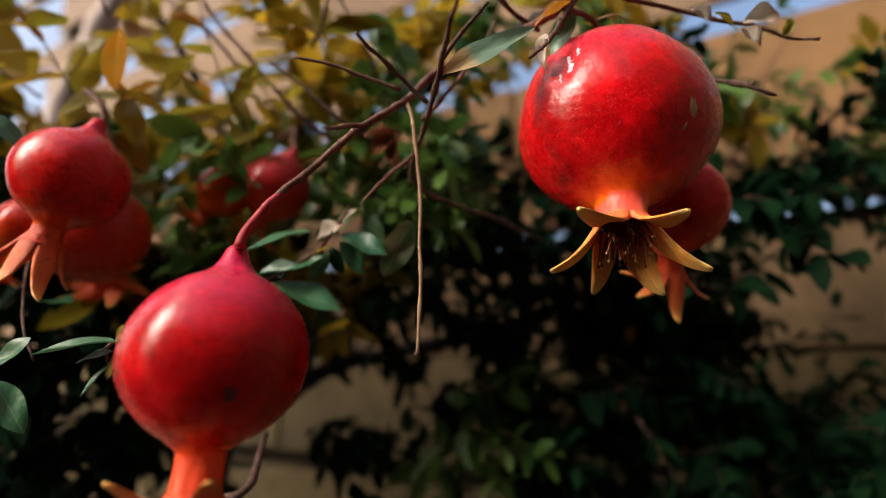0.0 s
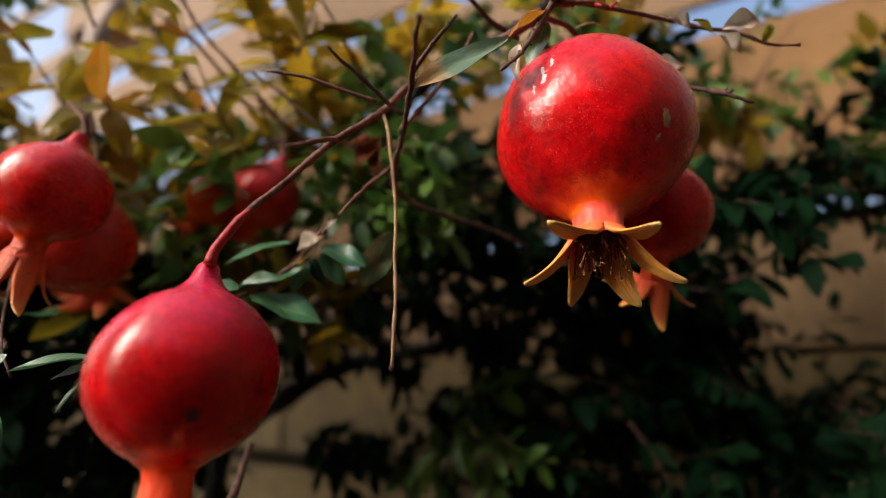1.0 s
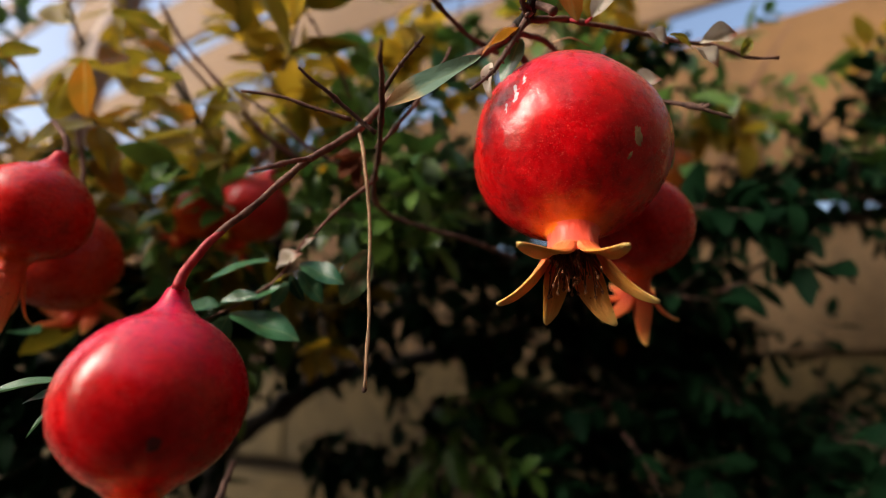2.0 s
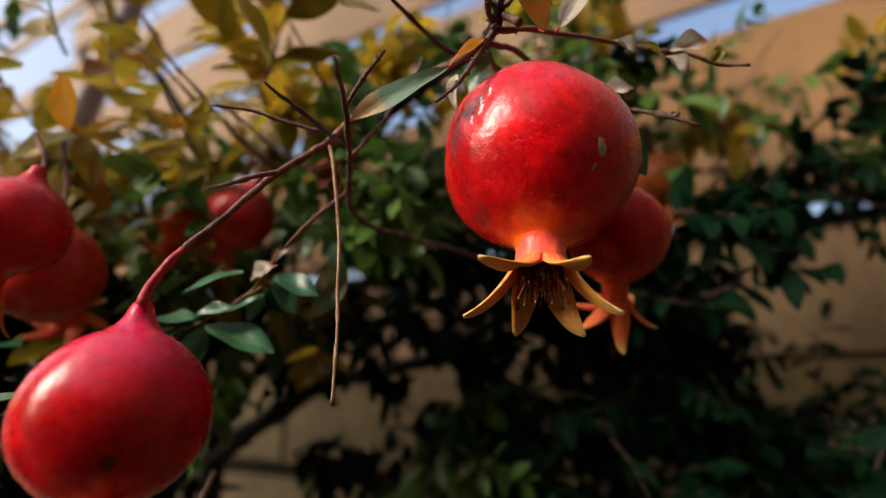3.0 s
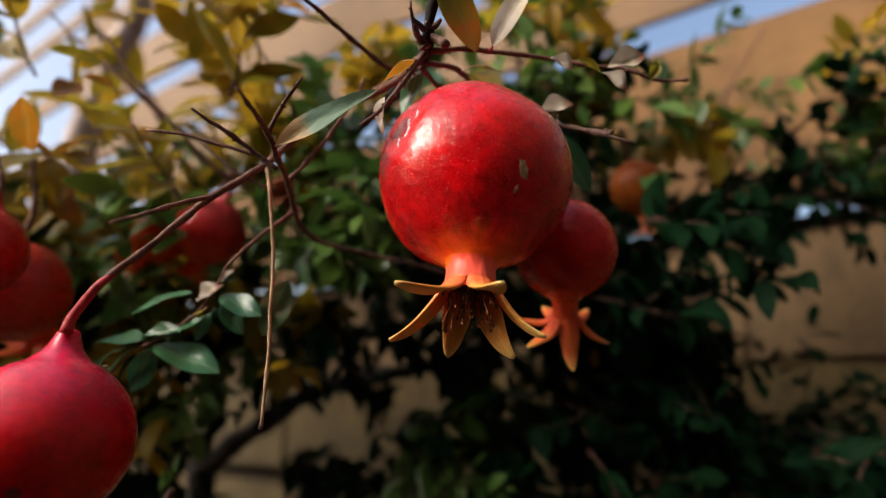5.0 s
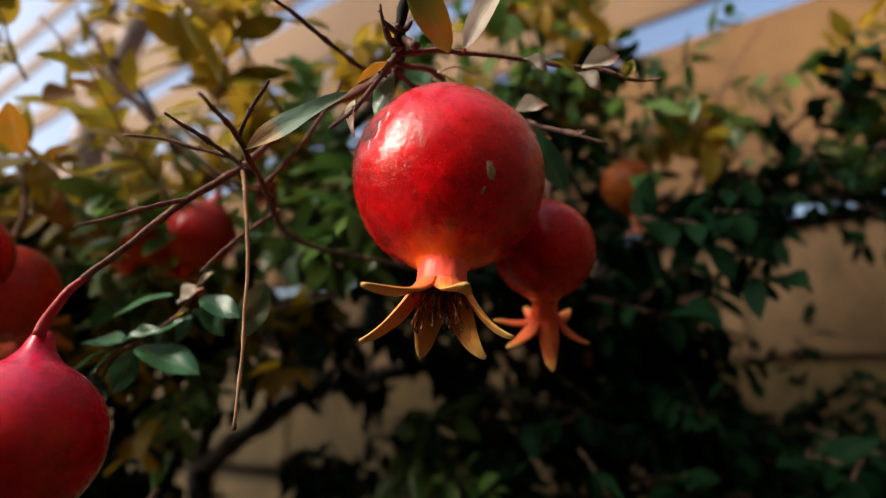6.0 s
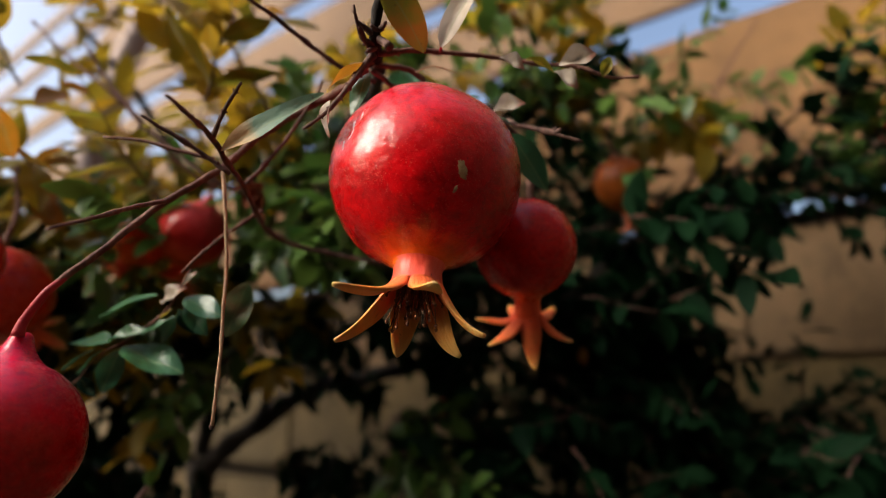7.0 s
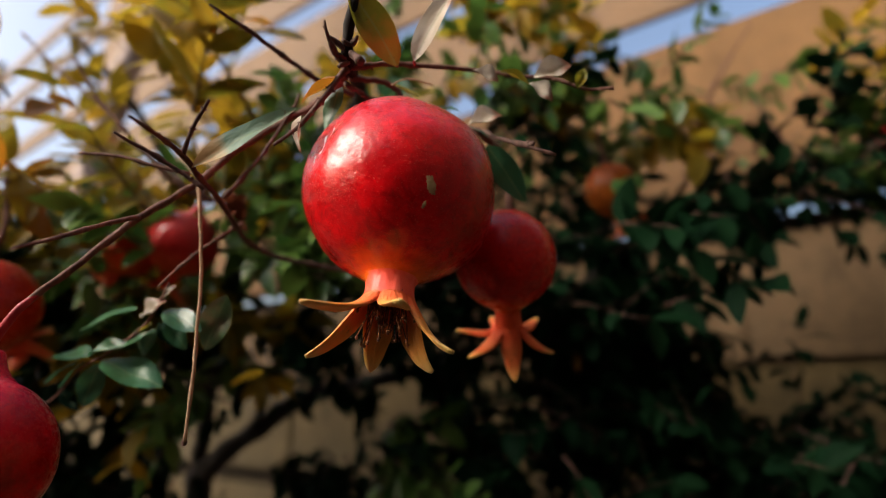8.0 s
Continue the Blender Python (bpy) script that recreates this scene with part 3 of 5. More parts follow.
stem("bud", [((-0.0083, 0.1705, 1.4566), 0.0005), ((-0.0085, 0.1705, 1.4553), 0.0010), ((-0.0086, 0.1706, 1.4543), 0.0006)], TWIG_DARK, 8, 0.001, 0.1, 0.3, 33)
stem("stub", [((0.0523, 0.1520, 1.5867), 0.0014), ((0.0551, 0.1490, 1.5829), 0.0014), ((0.0572, 0.1469, 1.5794), 0.0016)], TWIG_DARK, 10, 0.0015, 0.06, 0.0, 18, "cut twig stub")
stem("stub", [((0.0509, 0.1518, 1.5873), 0.0012), ((0.0474, 0.1490, 1.5898), 0.0010), ((0.0461, 0.1468, 1.5903), 0.0008)], TWIG_DARK, 8, 0.0015, 0.1, 0.4, 19)
for a, b in (((0.0506, 0.1532, 1.5860), (0.0479, 0.1501, 1.5856)), ((0.0525, 0.1513, 1.5896), (0.0504, 0.1481, 1.5898)), ((0.0532, 0.1512, 1.5903), (0.0557, 0.1481, 1.5905)), ((0.0504, 0.1544, 1.5851), (0.0483, 0.1512, 1.5813)), ((0.1143, 0.1680, 1.5533), (0.1160, 0.1667, 1.5544))):
    stem("bud", [(a, 0.0012), (b, 0.0007)], TWIG_DARK, 8, 0.001, 0.12, 0.4, 25)
stem("twig", [((0.0625, 0.1749, 1.5876), 0.0004), ((0.0693, 0.1746, 1.5896), 0.0005), ((0.0789, 0.1802, 1.5894), 0.0004)], TWIG_PALE, 6, 0.0025, 0.05, 0.0, 20, thick=0.72)

for a, b in (((0.0668, 0.1634, 1.5890), (0.0681, 0.1579, 1.5839)), ((0.0735, 0.1660, 1.5896), (0.0741, 0.1597, 1.5869))):
    stem("leaf_stalk", [(a, 0.0007), (b, 0.0005)], TWIG_RED, 6, 0.001, 0.05, 0.0, 41)
stem("twig_end", [((-0.0610, 0.1462, 1.4856), 0.0019), ((-0.0606, 0.1464, 1.4889), 0.0016), ((-0.0589, 0.1466, 1.4924), 0.00145), ((-0.0562, 0.1463, 1.4959), 0.00140), ((-0.0533, 0.1468, 1.5002), 0.00128), ((-0.0504, 0.1489, 1.5043), 0.0009)], TWIG_RED, 12, 0.0015, 0.03, 0.0, 24, "smooth red end of the twig")

# leaves that can be told apart round them
tree_leaf((0.0322, 0.1540, 1.5678), (0.0000, 0.1486, 1.5437), (0.1, -0.9, 0.4), LEAF_DRY, 5, "grey-green leaf with a dry brown tip")
tree_leaf((0.0475, 0.1583, 1.5777), (0.0389, 0.1598, 1.5621), (-0.4, -0.85, 0.1), LEAF_GREEN, 1)
tree_leaf((0.0354, 0.1512, 1.5632), (0.0327, 0.1502, 1.5504), (-0.6, -0.7, 0.2), LEAF_PALE, 4, "curled withered leaf")
tree_leaf((0.0482, 0.1575, 1.5809), (0.0314, 0.1525, 1.5736), (0.1, -0.4, 0.9), LEAF_ORANGE, 4, "curled withered leaf")
tree_leaf((0.0681, 0.1579, 1.5839), (0.0550, 0.1395, 1.6065), (0.2, -0.95, 0.0), LEAF_TURNING, 0, "green leaf turning orange")
tree_leaf((0.0741, 0.1597, 1.5869), (0.0909, 0.1479, 1.6099), (-0.2, -0.95, 0.1), LEAF_PALE, 2, "grey-white folded leaf")
tree_leaf((0.0957, 0.1670, 1.5857), (0.1052, 0.1668, 1.5815), (0.0, -0.95, 0.3), LEAF_PALE, 7, "withered leaf")
tree_leaf((0.1056, 0.1681, 1.5847), (0.1183, 0.1714, 1.5838), (0.0, -0.9, 0.4), LEAF_OLIVE, 4, "withered leaf")
tree_leaf((0.1185, 0.1716, 1.5834), (0.1321, 0.1677, 1.5867), (0.1, -1, 0.05), LEAF_PALE, 7, "grey-pink withered leaf with a dark red tip")
tree_leaf((0.1163, 0.1719, 1.5813), (0.1250, 0.1704, 1.5738), (0.1, -0.97, 0.25), LEAF_PALE, 7, "grey-pink withered leaf")
tree_leaf((0.1347, 0.1733, 1.5781), (0.1373, 0.1697, 1.5847), (0.0, -1, 0.1), LEAF_OLIVE, 7)
tree_leaf((0.0922, 0.1810, 1.5706), (0.1048, 0.1762, 1.5732), (0.0, -0.95, 0.35), LEAF_PALE, 7, "pale folded leaf")
tree_leaf((0.0926, 0.1812, 1.5699), (0.1010, 0.1827, 1.5668), (0.0, -0.6, 0.8), LEAF_GREEN, 1)
tree_leaf((0.0994, 0.1883, 1.5647), (0.1142, 0.1954, 1.5418), (-0.3, -0.85, 0.4), LEAF_GREEN, 0)
tree_leaf((0.0597, 0.1872, 1.5959), (0.0731, 0.1853, 1.5875), (0.0, -0.5, 0.85), LEAF_OLIVE, 2)
tree_leaf((0.0784, 0.1914, 1.5858), (0.0887, 0.1877, 1.5833), (0.0, -0.5, 0.85), LEAF_GREEN, 1)

# a green sprig below the bare twigs
stem("twig", [((-0.0387, 0.1987, 1.5166), 0.0006), ((-0.0462, 0.2022, 1.5061), 0.0009), ((-0.0533, 0.2045, 1.4982), 0.0009), ((-0.0636, 0.2065, 1.4925), 0.0008), ((-0.0736, 0.2083, 1.4872), 0.0008), ((-0.0804, 0.2093, 1.4848), 0.0007), ((-0.0920, 0.2148, 1.4783), 0.0007), ((-0.1032, 0.2203, 1.4708), 0.0006), ((-0.1190, 0.2262, 1.4650), 0.0006)], TWIG, 8, 0.003, 0.1, 0.3, 21, thick=0.72)
for a, b, f, mat, kind in (((-0.0729, 0.2087, 1.4857), (-0.0412, 0.2033, 1.4766), (0.1, -0.6, 0.8), LEAF_GREEN, 3),
                           ((-0.0735, 0.2089, 1.4848), (-0.0839, 0.2122, 1.4652), (0.5, -0.8, 0.2), LEAF_GREEN, 1),
                           ((-0.0776, 0.2083, 1.4883), (-0.1034, 0.2127, 1.4909), (0.0, -0.5, 0.85), LEAF_GREEN, 3),
                           ((-0.0781, 0.2083, 1.4883), (-0.0606, 0.2009, 1.4952), (-0.3, -0.7, 0.6), LEAF_GREEN, 4),
                           ((-0.0817, 0.2096, 1.4856), (-0.0975, 0.2136, 1.4760), (-0.2, -0.6, 0.8), LEAF_GREEN, 0),
                           ((-0.0889, 0.2135, 1.4855), (-0.1110, 0.2208, 1.4790), (0.0, -0.5, 0.85), LEAF_GREEN, 0),
                           ((-0.0562, 0.2044, 1.5071), (-0.0859, 0.2072, 1.5017), (0.0, -0.5, 0.85), LEAF_GREEN, 0),
                           ((-0.0636, 0.2068, 1.4911), (-0.0510, 0.2016, 1.4978), (-0.2, -0.8, 0.5), LEAF_GREEN, 1),
                           ((-0.0425, 0.2020, 1.5052), (-0.0226, 0.1968, 1.4971), (-0.1, -0.75, 0.65), LEAF_GREEN, 3),
                           ((-0.0432, 0.2046, 1.5027), (-0.0326, 0.2047, 1.4893), (0.3, -0.9, 0.2), LEAF_GREEN, 3),
                           ((-0.0483, 0.2071, 1.4983), (-0.0572, 0.2094, 1.4872), (0.3, -0.8, 0.4), LEAF_GREEN, 1),
                           ((-0.0129, 0.1991, 1.5102), (-0.0248, 0.2042, 1.4872), (0.4, -0.9, 0.2), LEAF_HALF_RED, 3),
                           ((-0.0834, 0.2138, 1.4824), (-0.0998, 0.2222, 1.4701), (-0.3, -0.7, 0.5), LEAF_DARK, 0),
                           ((-0.0477, 0.2073, 1.5012), (-0.0434, 0.2115, 1.4897), (-0.3, -0.8, 0.4), LEAF_DARK, 1),
                           ((-0.1019, 0.2219, 1.4742), (-0.0921, 0.2206, 1.4660), (0.3, -0.8, 0.4), LEAF_DARK, 1),
                           ((-0.1117, 0.2251, 1.4679), (-0.1253, 0.2246, 1.4693), (0.0, -0.5, 0.9), LEAF_GREEN, 1),
                           ((-0.0526, 0.2033, 1.5029), (-0.0422, 0.1989, 1.5102), (-0.2, -0.8, 0.5), LEAF_PALE, 7),
                           ((-0.0417, 0.2007, 1.5103), (-0.0371, 0.1969, 1.5157), (0.2, -0.7, 0.6), LEAF_PALE, 4),
                           ((-0.0475, 0.2036, 1.5007), (-0.0547, 0.2027, 1.4980), (0.0, -0.6, 0.8), LEAF_OLIVE, 4)):
    tree_leaf(a, b, f, mat, kind)

# leaves beside and behind the low fruit
stem("twig", [((-0.0993, 0.1947, 1.4533), 0.0010), ((-0.1092, 0.1686, 1.4592), 0.0009), ((-0.1097, 0.1680, 1.4528), 0.0007)], TWIG, 8, 0.003, 0.1, 0.3, 22, thick=0.72)
for a, b, f, mat, kind in (((-0.1045, 0.1625, 1.4589), (-0.1295, 0.1601, 1.4558), (0.1, -0.35, 0.95), LEAF_GREEN, 2), ((-0.1059, 0.1642, 1.4560), (-0.1164, 0.1616, 1.4538), (0.0, -0.5, 0.85), LEAF_GREEN, 1),
                           ((-0.1060, 0.1642, 1.4517), (-0.1144, 0.1635, 1.4421), (-0.4, -0.6, 0.7), LEAF_GREEN, 2), ((-0.1063, 0.1657, 1.4582), (-0.1044, 0.1632, 1.4643), (-0.4, -0.8, 0.3), LEAF_OLIVE, 1),
                           ((-0.1413, 0.1634, 1.4467), (-0.1286, 0.1618, 1.4317), (0.1, -0.85, 0.5), LEAF_GREEN, 3), ((-0.1355, 0.1672, 1.4604), (-0.1476, 0.1648, 1.4493), (0.0, -0.8, 0.6), LEAF_GREEN, 3),
                           ((-0.1917, 0.2392, 1.4817), (-0.1707, 0.2287, 1.4829), (0.0, -0.4, 0.9), LEAF_GREEN, 3), ((-0.1811, 0.1816, 1.5498), (-0.1665, 0.1849, 1.5362), (0.4, -0.7, 0.5), LEAF_GREEN, 0)):
    tree_leaf(a, b, f, mat, kind)
stem("twig", [((-0.1370, 0.1721, 1.4529), 0.0009), ((-0.1509, 0.1806, 1.4689), 0.001), ((-0.1971, 0.2338, 1.5041), 0.0012), ((-0.2278, 0.2804, 1.5669), 0.0015)], TWIG_DARK, 8, 0.004, 0.1, 0.3, 23, thick=0.5)

# a few odd leaves and a hooked dead twig
tree_leaf((0.1731, 0.4673, 1.4911), (0.1731, 0.4720, 1.4729), (-0.3, -0.9, 0.3), LEAF_ORANGE, 3, "small yellow leaf")
tree_leaf((0.0454, 0.4938, 1.4504), (0.0400, 0.5014, 1.4189), (-0.3, -0.9, 0.3), LEAF_RED, 3, "small red leaf")
tree_leaf((0.0331, 0.5128, 1.3904), (0.0392, 0.5163, 1.3771), (-0.3, -0.9, 0.3), LEAF_RED, 3, "small red leaf")
stem("twig", [((-0.0849, 0.2542, 1.4200), 0.0014), ((-0.0808, 0.2353, 1.4128), 0.0016), ((-0.0795, 0.2269, 1.4053), 0.0017), ((-0.0809, 0.2173, 1.4022), 0.0016), ((-0.0876, 0.2176, 1.4009), 0.0012)], TWIG_DARK, 8, 0.003, 0.08, 0.2, 31, "dark hooked twig")
for a, b, kind in (((-0.2007, 0.2728, 1.5981), (-0.2251, 0.2643, 1.5909), 1), ((-0.1957, 0.2752, 1.5882), (-0.1754, 0.2804, 1.5669), 3), ((-0.2109, 0.2795, 1.6132), (-0.1686, 0.2693, 1.6128), 1), ((-0.1745, 0.2872, 1.6237), (-0.2069, 0.2898, 1.6132), 1)):
    tree_leaf(a, b, (0.1, -0.75, 0.6), LEAF_ORANGE if kind == 3 else LEAF_OLIVE, kind)

for a, b, f in (((-0.0225, 0.2290, 1.5665), (-0.0365, 0.2330, 1.5560), (0.3, -0.9, 0.2)), ((-0.0240, 0.2300, 1.5640), (-0.0250, 0.2320, 1.5480), (-0.4, -0.9, 0.1)), ((-0.0260, 0.2280, 1.5650), (-0.0400, 0.2290, 1.5650), (0.0, -0.8, 0.6))):
    tree_leaf(a, b, f, LEAF_BROWN, 7, "curled dead brown leaf")

# thin shoots in the yellowing crown
stem("twig", [((-0.1467, 0.2449, 1.6709), 0.0009), ((-0.1281, 0.2467, 1.6421), 0.0010), ((-0.1117, 0.2461, 1.6234), 0.0011), ((-0.0959, 0.2506, 1.6051), 0.0012), ((-0.0801, 0.2546, 1.5882), 0.0013), ((-0.0634, 0.2672, 1.5788), 0.0014)], TWIG, 8, 0.004, 0.1, 0.4, 26)
stem("twig", [((-0.0695, 0.2626, 1.6828), 0.0008), ((-0.0573, 0.2676, 1.6624), 0.0009), ((-0.0468, 0.2725, 1.6420), 0.0010), ((-0.0405, 0.2766, 1.6251), 0.0011)], TWIG_DARK, 8, 0.004, 0.1, 0.4, 27)
stem("twig", [((-0.2071, 0.2652, 1.7092), 0.0008), ((-0.1738, 0.2661, 1.6762), 0.0009), ((-0.1451, 0.2645, 1.6518), 0.0010), ((-0.1248, 0.2718, 1.6301), 0.0012)], TWIG, 8, 0.004, 0.1, 0.4, 28)
stem("twig", [((0.3741, 0.4546, 1.8059), 0.0010), ((0.3373, 0.4653, 1.7525), 0.0014), ((0.3117, 0.4771, 1.6988), 0.0018), ((0.2973, 0.4898, 1.6447), 0.0020)], TWIG, 8, 0.006, 0.1, 0.3, 29)

# ---- fruit ----
def rind_profile(nub, flat, nr):
    """Rows of (radius, height) from the top to the calyx, for a unit radius; nub: the height of a short neck at the stalk."""
    rows = []
    if nub > 0:
        rows = [(0.02, 1 + nub), (0.085, 1 + nub * 0.985), (0.125, 0.995 + nub * 0.88), (0.15, 0.99 + nub * 0.66), (0.185, 0.98 + nub * 0.42), (0.25, 0.96 + nub * 0.2), (0.34, 0.93 + nub * 0.05)]
    for i in range(45):
        a = math.pi * (0.02 + 0.845 * i / 44)
        r, z = math.sin(a), math.cos(a)
        if nub > 0 and z > 0 and r < 0.39:
            continue
        if z < 0:
            z *= flat
        rows.append((r, z))
    last = rows[-1][0]
    for f, z in ((0.62, -0.962), (0.34, -0.990), (0.14, -1.020), (0.04, -1.052), (0.0, -1.085)):
        rows.append((nr + (last - nr) * f, z * flat))
    return rows


def rind_point(theta, r, z, bumps, seed):
    six = 1 + 0.016 * bumps * math.cos(6 * theta + seed) * (1 - z * z * 0.8)
    n3 = noise.noise(Vector((r * math.cos(theta) * 1.3 + seed, r * math.sin(theta) * 1.3, z * 1.3)))
    k = six * (1 + 0.035 * bumps * n3)
    return Vector((r * k * math.cos(theta), r * k * math.sin(theta), z * (1 + 0.02 * bumps * n3)))


def dented(p, dent):
    for d, size, depth in dent or ():
        away = (p.normalized() - Vector(d).normalized()).length / size
        p = p * (1 - depth * math.exp(-away * away))
    return p


def on_rind(d, nub, flat, bumps, seed, dent=None):
    """The place on the rind in the local direction d, for patches."""
    d = Vector(d).normalized()
    z = d.z * (flat if d.z < 0 else 1)
    return dented(rind_point(math.atan2(d.y, d.x), math.hypot(d.x, d.y), z, bumps, seed), dent)


def rind_patch(name, d, along, half_l, half_w, material, parent, shape, label):
    """A thin scab on the rind round the local direction d."""
    d, along = Vector(d).normalized(), Vector(along)
    along = (along - d * along.dot(d)).normalized()
    cross = d.cross(along)
    verts, faces = [], []
    rings, seg = 6, 30
    rnd = random.Random(int(half_l * 1000))
    wob = [1 + rnd.uniform(-0.22, 0.22) for _ in range(seg)]
    for i in range(rings + 1):
        f = i / rings
        for s in range(seg):
            a = 2 * math.pi * s / seg
            v = d + along * math.cos(a) * half_l * f * wob[s] + cross * math.sin(a) * half_w * f * wob[s]
            lift = 1.0032 - 0.006 * f ** 3
            verts.append(on_rind(v, *shape) * lift)
        if i:
            k = (i - 1) * seg
            faces += [(k + s, k + (s + 1) % seg, k + seg + (s + 1) % seg, k + seg + s) for s in range(seg)]
    return part(name, mesh_of(name, verts, faces, material), parent, label)


def pomegranate(label, centre, radius, down, spin, nub, flat, neck, sepals, skin, calyx_mat, sepal_mat, seed, bumps=1.0, dent=None, stalk=None, broad=1.05, stamens=0):
    """A hanging fruit: rind, calyx tube with its stamens, and sepals. down: the way its calyx points. sepals: rows of turn, length, opening, curl."""
    up = -Vector(down).normalized()
    x = (Vector((1, 0, 0)) - up * up.x).normalized()
    m = Matrix((x, up.cross(x), up)).transposed().to_4x4()
    fruit = thing("pomegranate", Matrix.Translation(centre) @ m @ Matrix.Scale(radius, 4), label, "fruit", "pomegranates on the tree")
    prof, seg = rind_profile(nub, flat, neck[0]), 72
    verts, faces = [], []
    for i, (r, z) in enumerate(prof):
        for s in range(seg):
            p = rind_point(2 * math.pi * s / seg, r, z, bumps, seed)
            verts.append(dented(p, dent))
        if i:
            k = (i - 1) * seg
            faces += [(k + s, k + seg + s, k + seg + (s + 1) % seg, k + (s + 1) % seg) for s in range(seg)]
    faces.append(tuple(range(seg)))
    part("rind", mesh_of("rind", verts, faces, skin), fruit)
    # calyx tube, with a wall of its own
    nr, nl = neck
    base_z = prof[-1][1]
    outer = [((nr + (prof[-6][0] - nr) * 0.14) * 1.015, -1.02 * flat), (nr * 1.04, base_z + 0.03 * flat), (nr * 1.0, base_z - nl * 0.15), (nr * 1.05, base_z - nl * 0.5), (nr * 1.22, base_z - nl * 0.8), (nr * 1.38, base_z - nl * 0.92)]
    inner = [(nr * 1.28, base_z - nl * 0.90), (nr * 1.02, base_z - nl * 0.70), (nr * 0.75, base_z - nl * 0.3), (nr * 0.4, base_z - 0.08), (0.01, base_z - 0.06)]
    for name, rows, mat in (("calyx", outer, calyx_mat), ("calyx_lining", [outer[-1]] + inner, CALYX_IN)):
        rows = [q for q in smooth_path([(r, z, 0, 0) for r, z in rows], 0.03)]
        verts, faces, seg2 = [], [], 36
        for i, q in enumerate(rows):
            for s in range(seg2):
                a = 2 * math.pi * s / seg2
                k = 1 + 0.035 * math.cos(len(sepals) * (a - radians(spin))) * min(1, max(0, (base_z - q[1]) / 0.1))
                verts.append((q[0] * k * math.cos(a), q[0] * k * math.sin(a), q[1]))
            if i:
                k = (i - 1) * seg2
                faces += [(k + s, k + seg2 + s, k + seg2 + (s + 1) % seg2, k + (s + 1) % seg2) for s in range(seg2)]
        part(name, mesh_of(name, verts, faces, mat), fruit)
    for row in sepals:
        sepal(fruit, radians(row[0] + spin), row[1:], nr, base_z, nl, broad, sepal_mat)
    # stamens in the mouth, each with its anther
    rnd = random.Random(seed + 5)
    for _ in range(stamens):
        a, r0 = rnd.uniform(0, 6.28), nr * rnd.uniform(0.35, 0.8)
        z0, z1 = base_z - nl * 0.3, base_z - nl * rnd.uniform(0.9, 1.85)
        r1, a1 = nr * rnd.uniform(0.15, 1.25), a + rnd.uniform(-0.5, 0.5)
        end = Vector((r1 * math.cos(a1), r1 * math.sin(a1), z1))
        rows = [np.array((r0 * math.cos(a), r0 * math.sin(a), z0, 0.007)), np.array(((r0 + r1) / 2 * math.cos((a + a1) / 2), (r0 + r1) / 2 * math.sin((a + a1) / 2), (z0 + z1) / 2, 0.006)),
                np.array((*end, 0.006)), np.array((end.x, end.y, end.z - 0.010, 0.018)), np.array((end.x, end.y, end.z - 0.034, 0.009))]
        v, f = tube_data(rows, 5, 0.1, rnd.randint(0, 999))
        part("stamen", mesh_of("stamen", v, f, STAMEN), fruit)
    if stalk:
        inv = fruit.matrix_world.inverted()
        rows = [(*(inv @ Vector(p)), r / radius) for p, r in stalk]
        tube("stalk", rows, TWIG, fruit, 10, 0.06, 0.06, 0.2, seed)
    return fruit


def lobe_tip(turn, length, opening, curl, rim=0.40, drop=-1.34):
    """The tip of a sepal that leaves the rim at that opening and bends on by curl, in degrees."""
    a = radians(opening + curl * 0.5)
    r = rim + length * math.sin(a)
    return (turn, r * math.cos(radians(turn)), r * math.sin(radians(turn)), drop - length * math.cos(a))


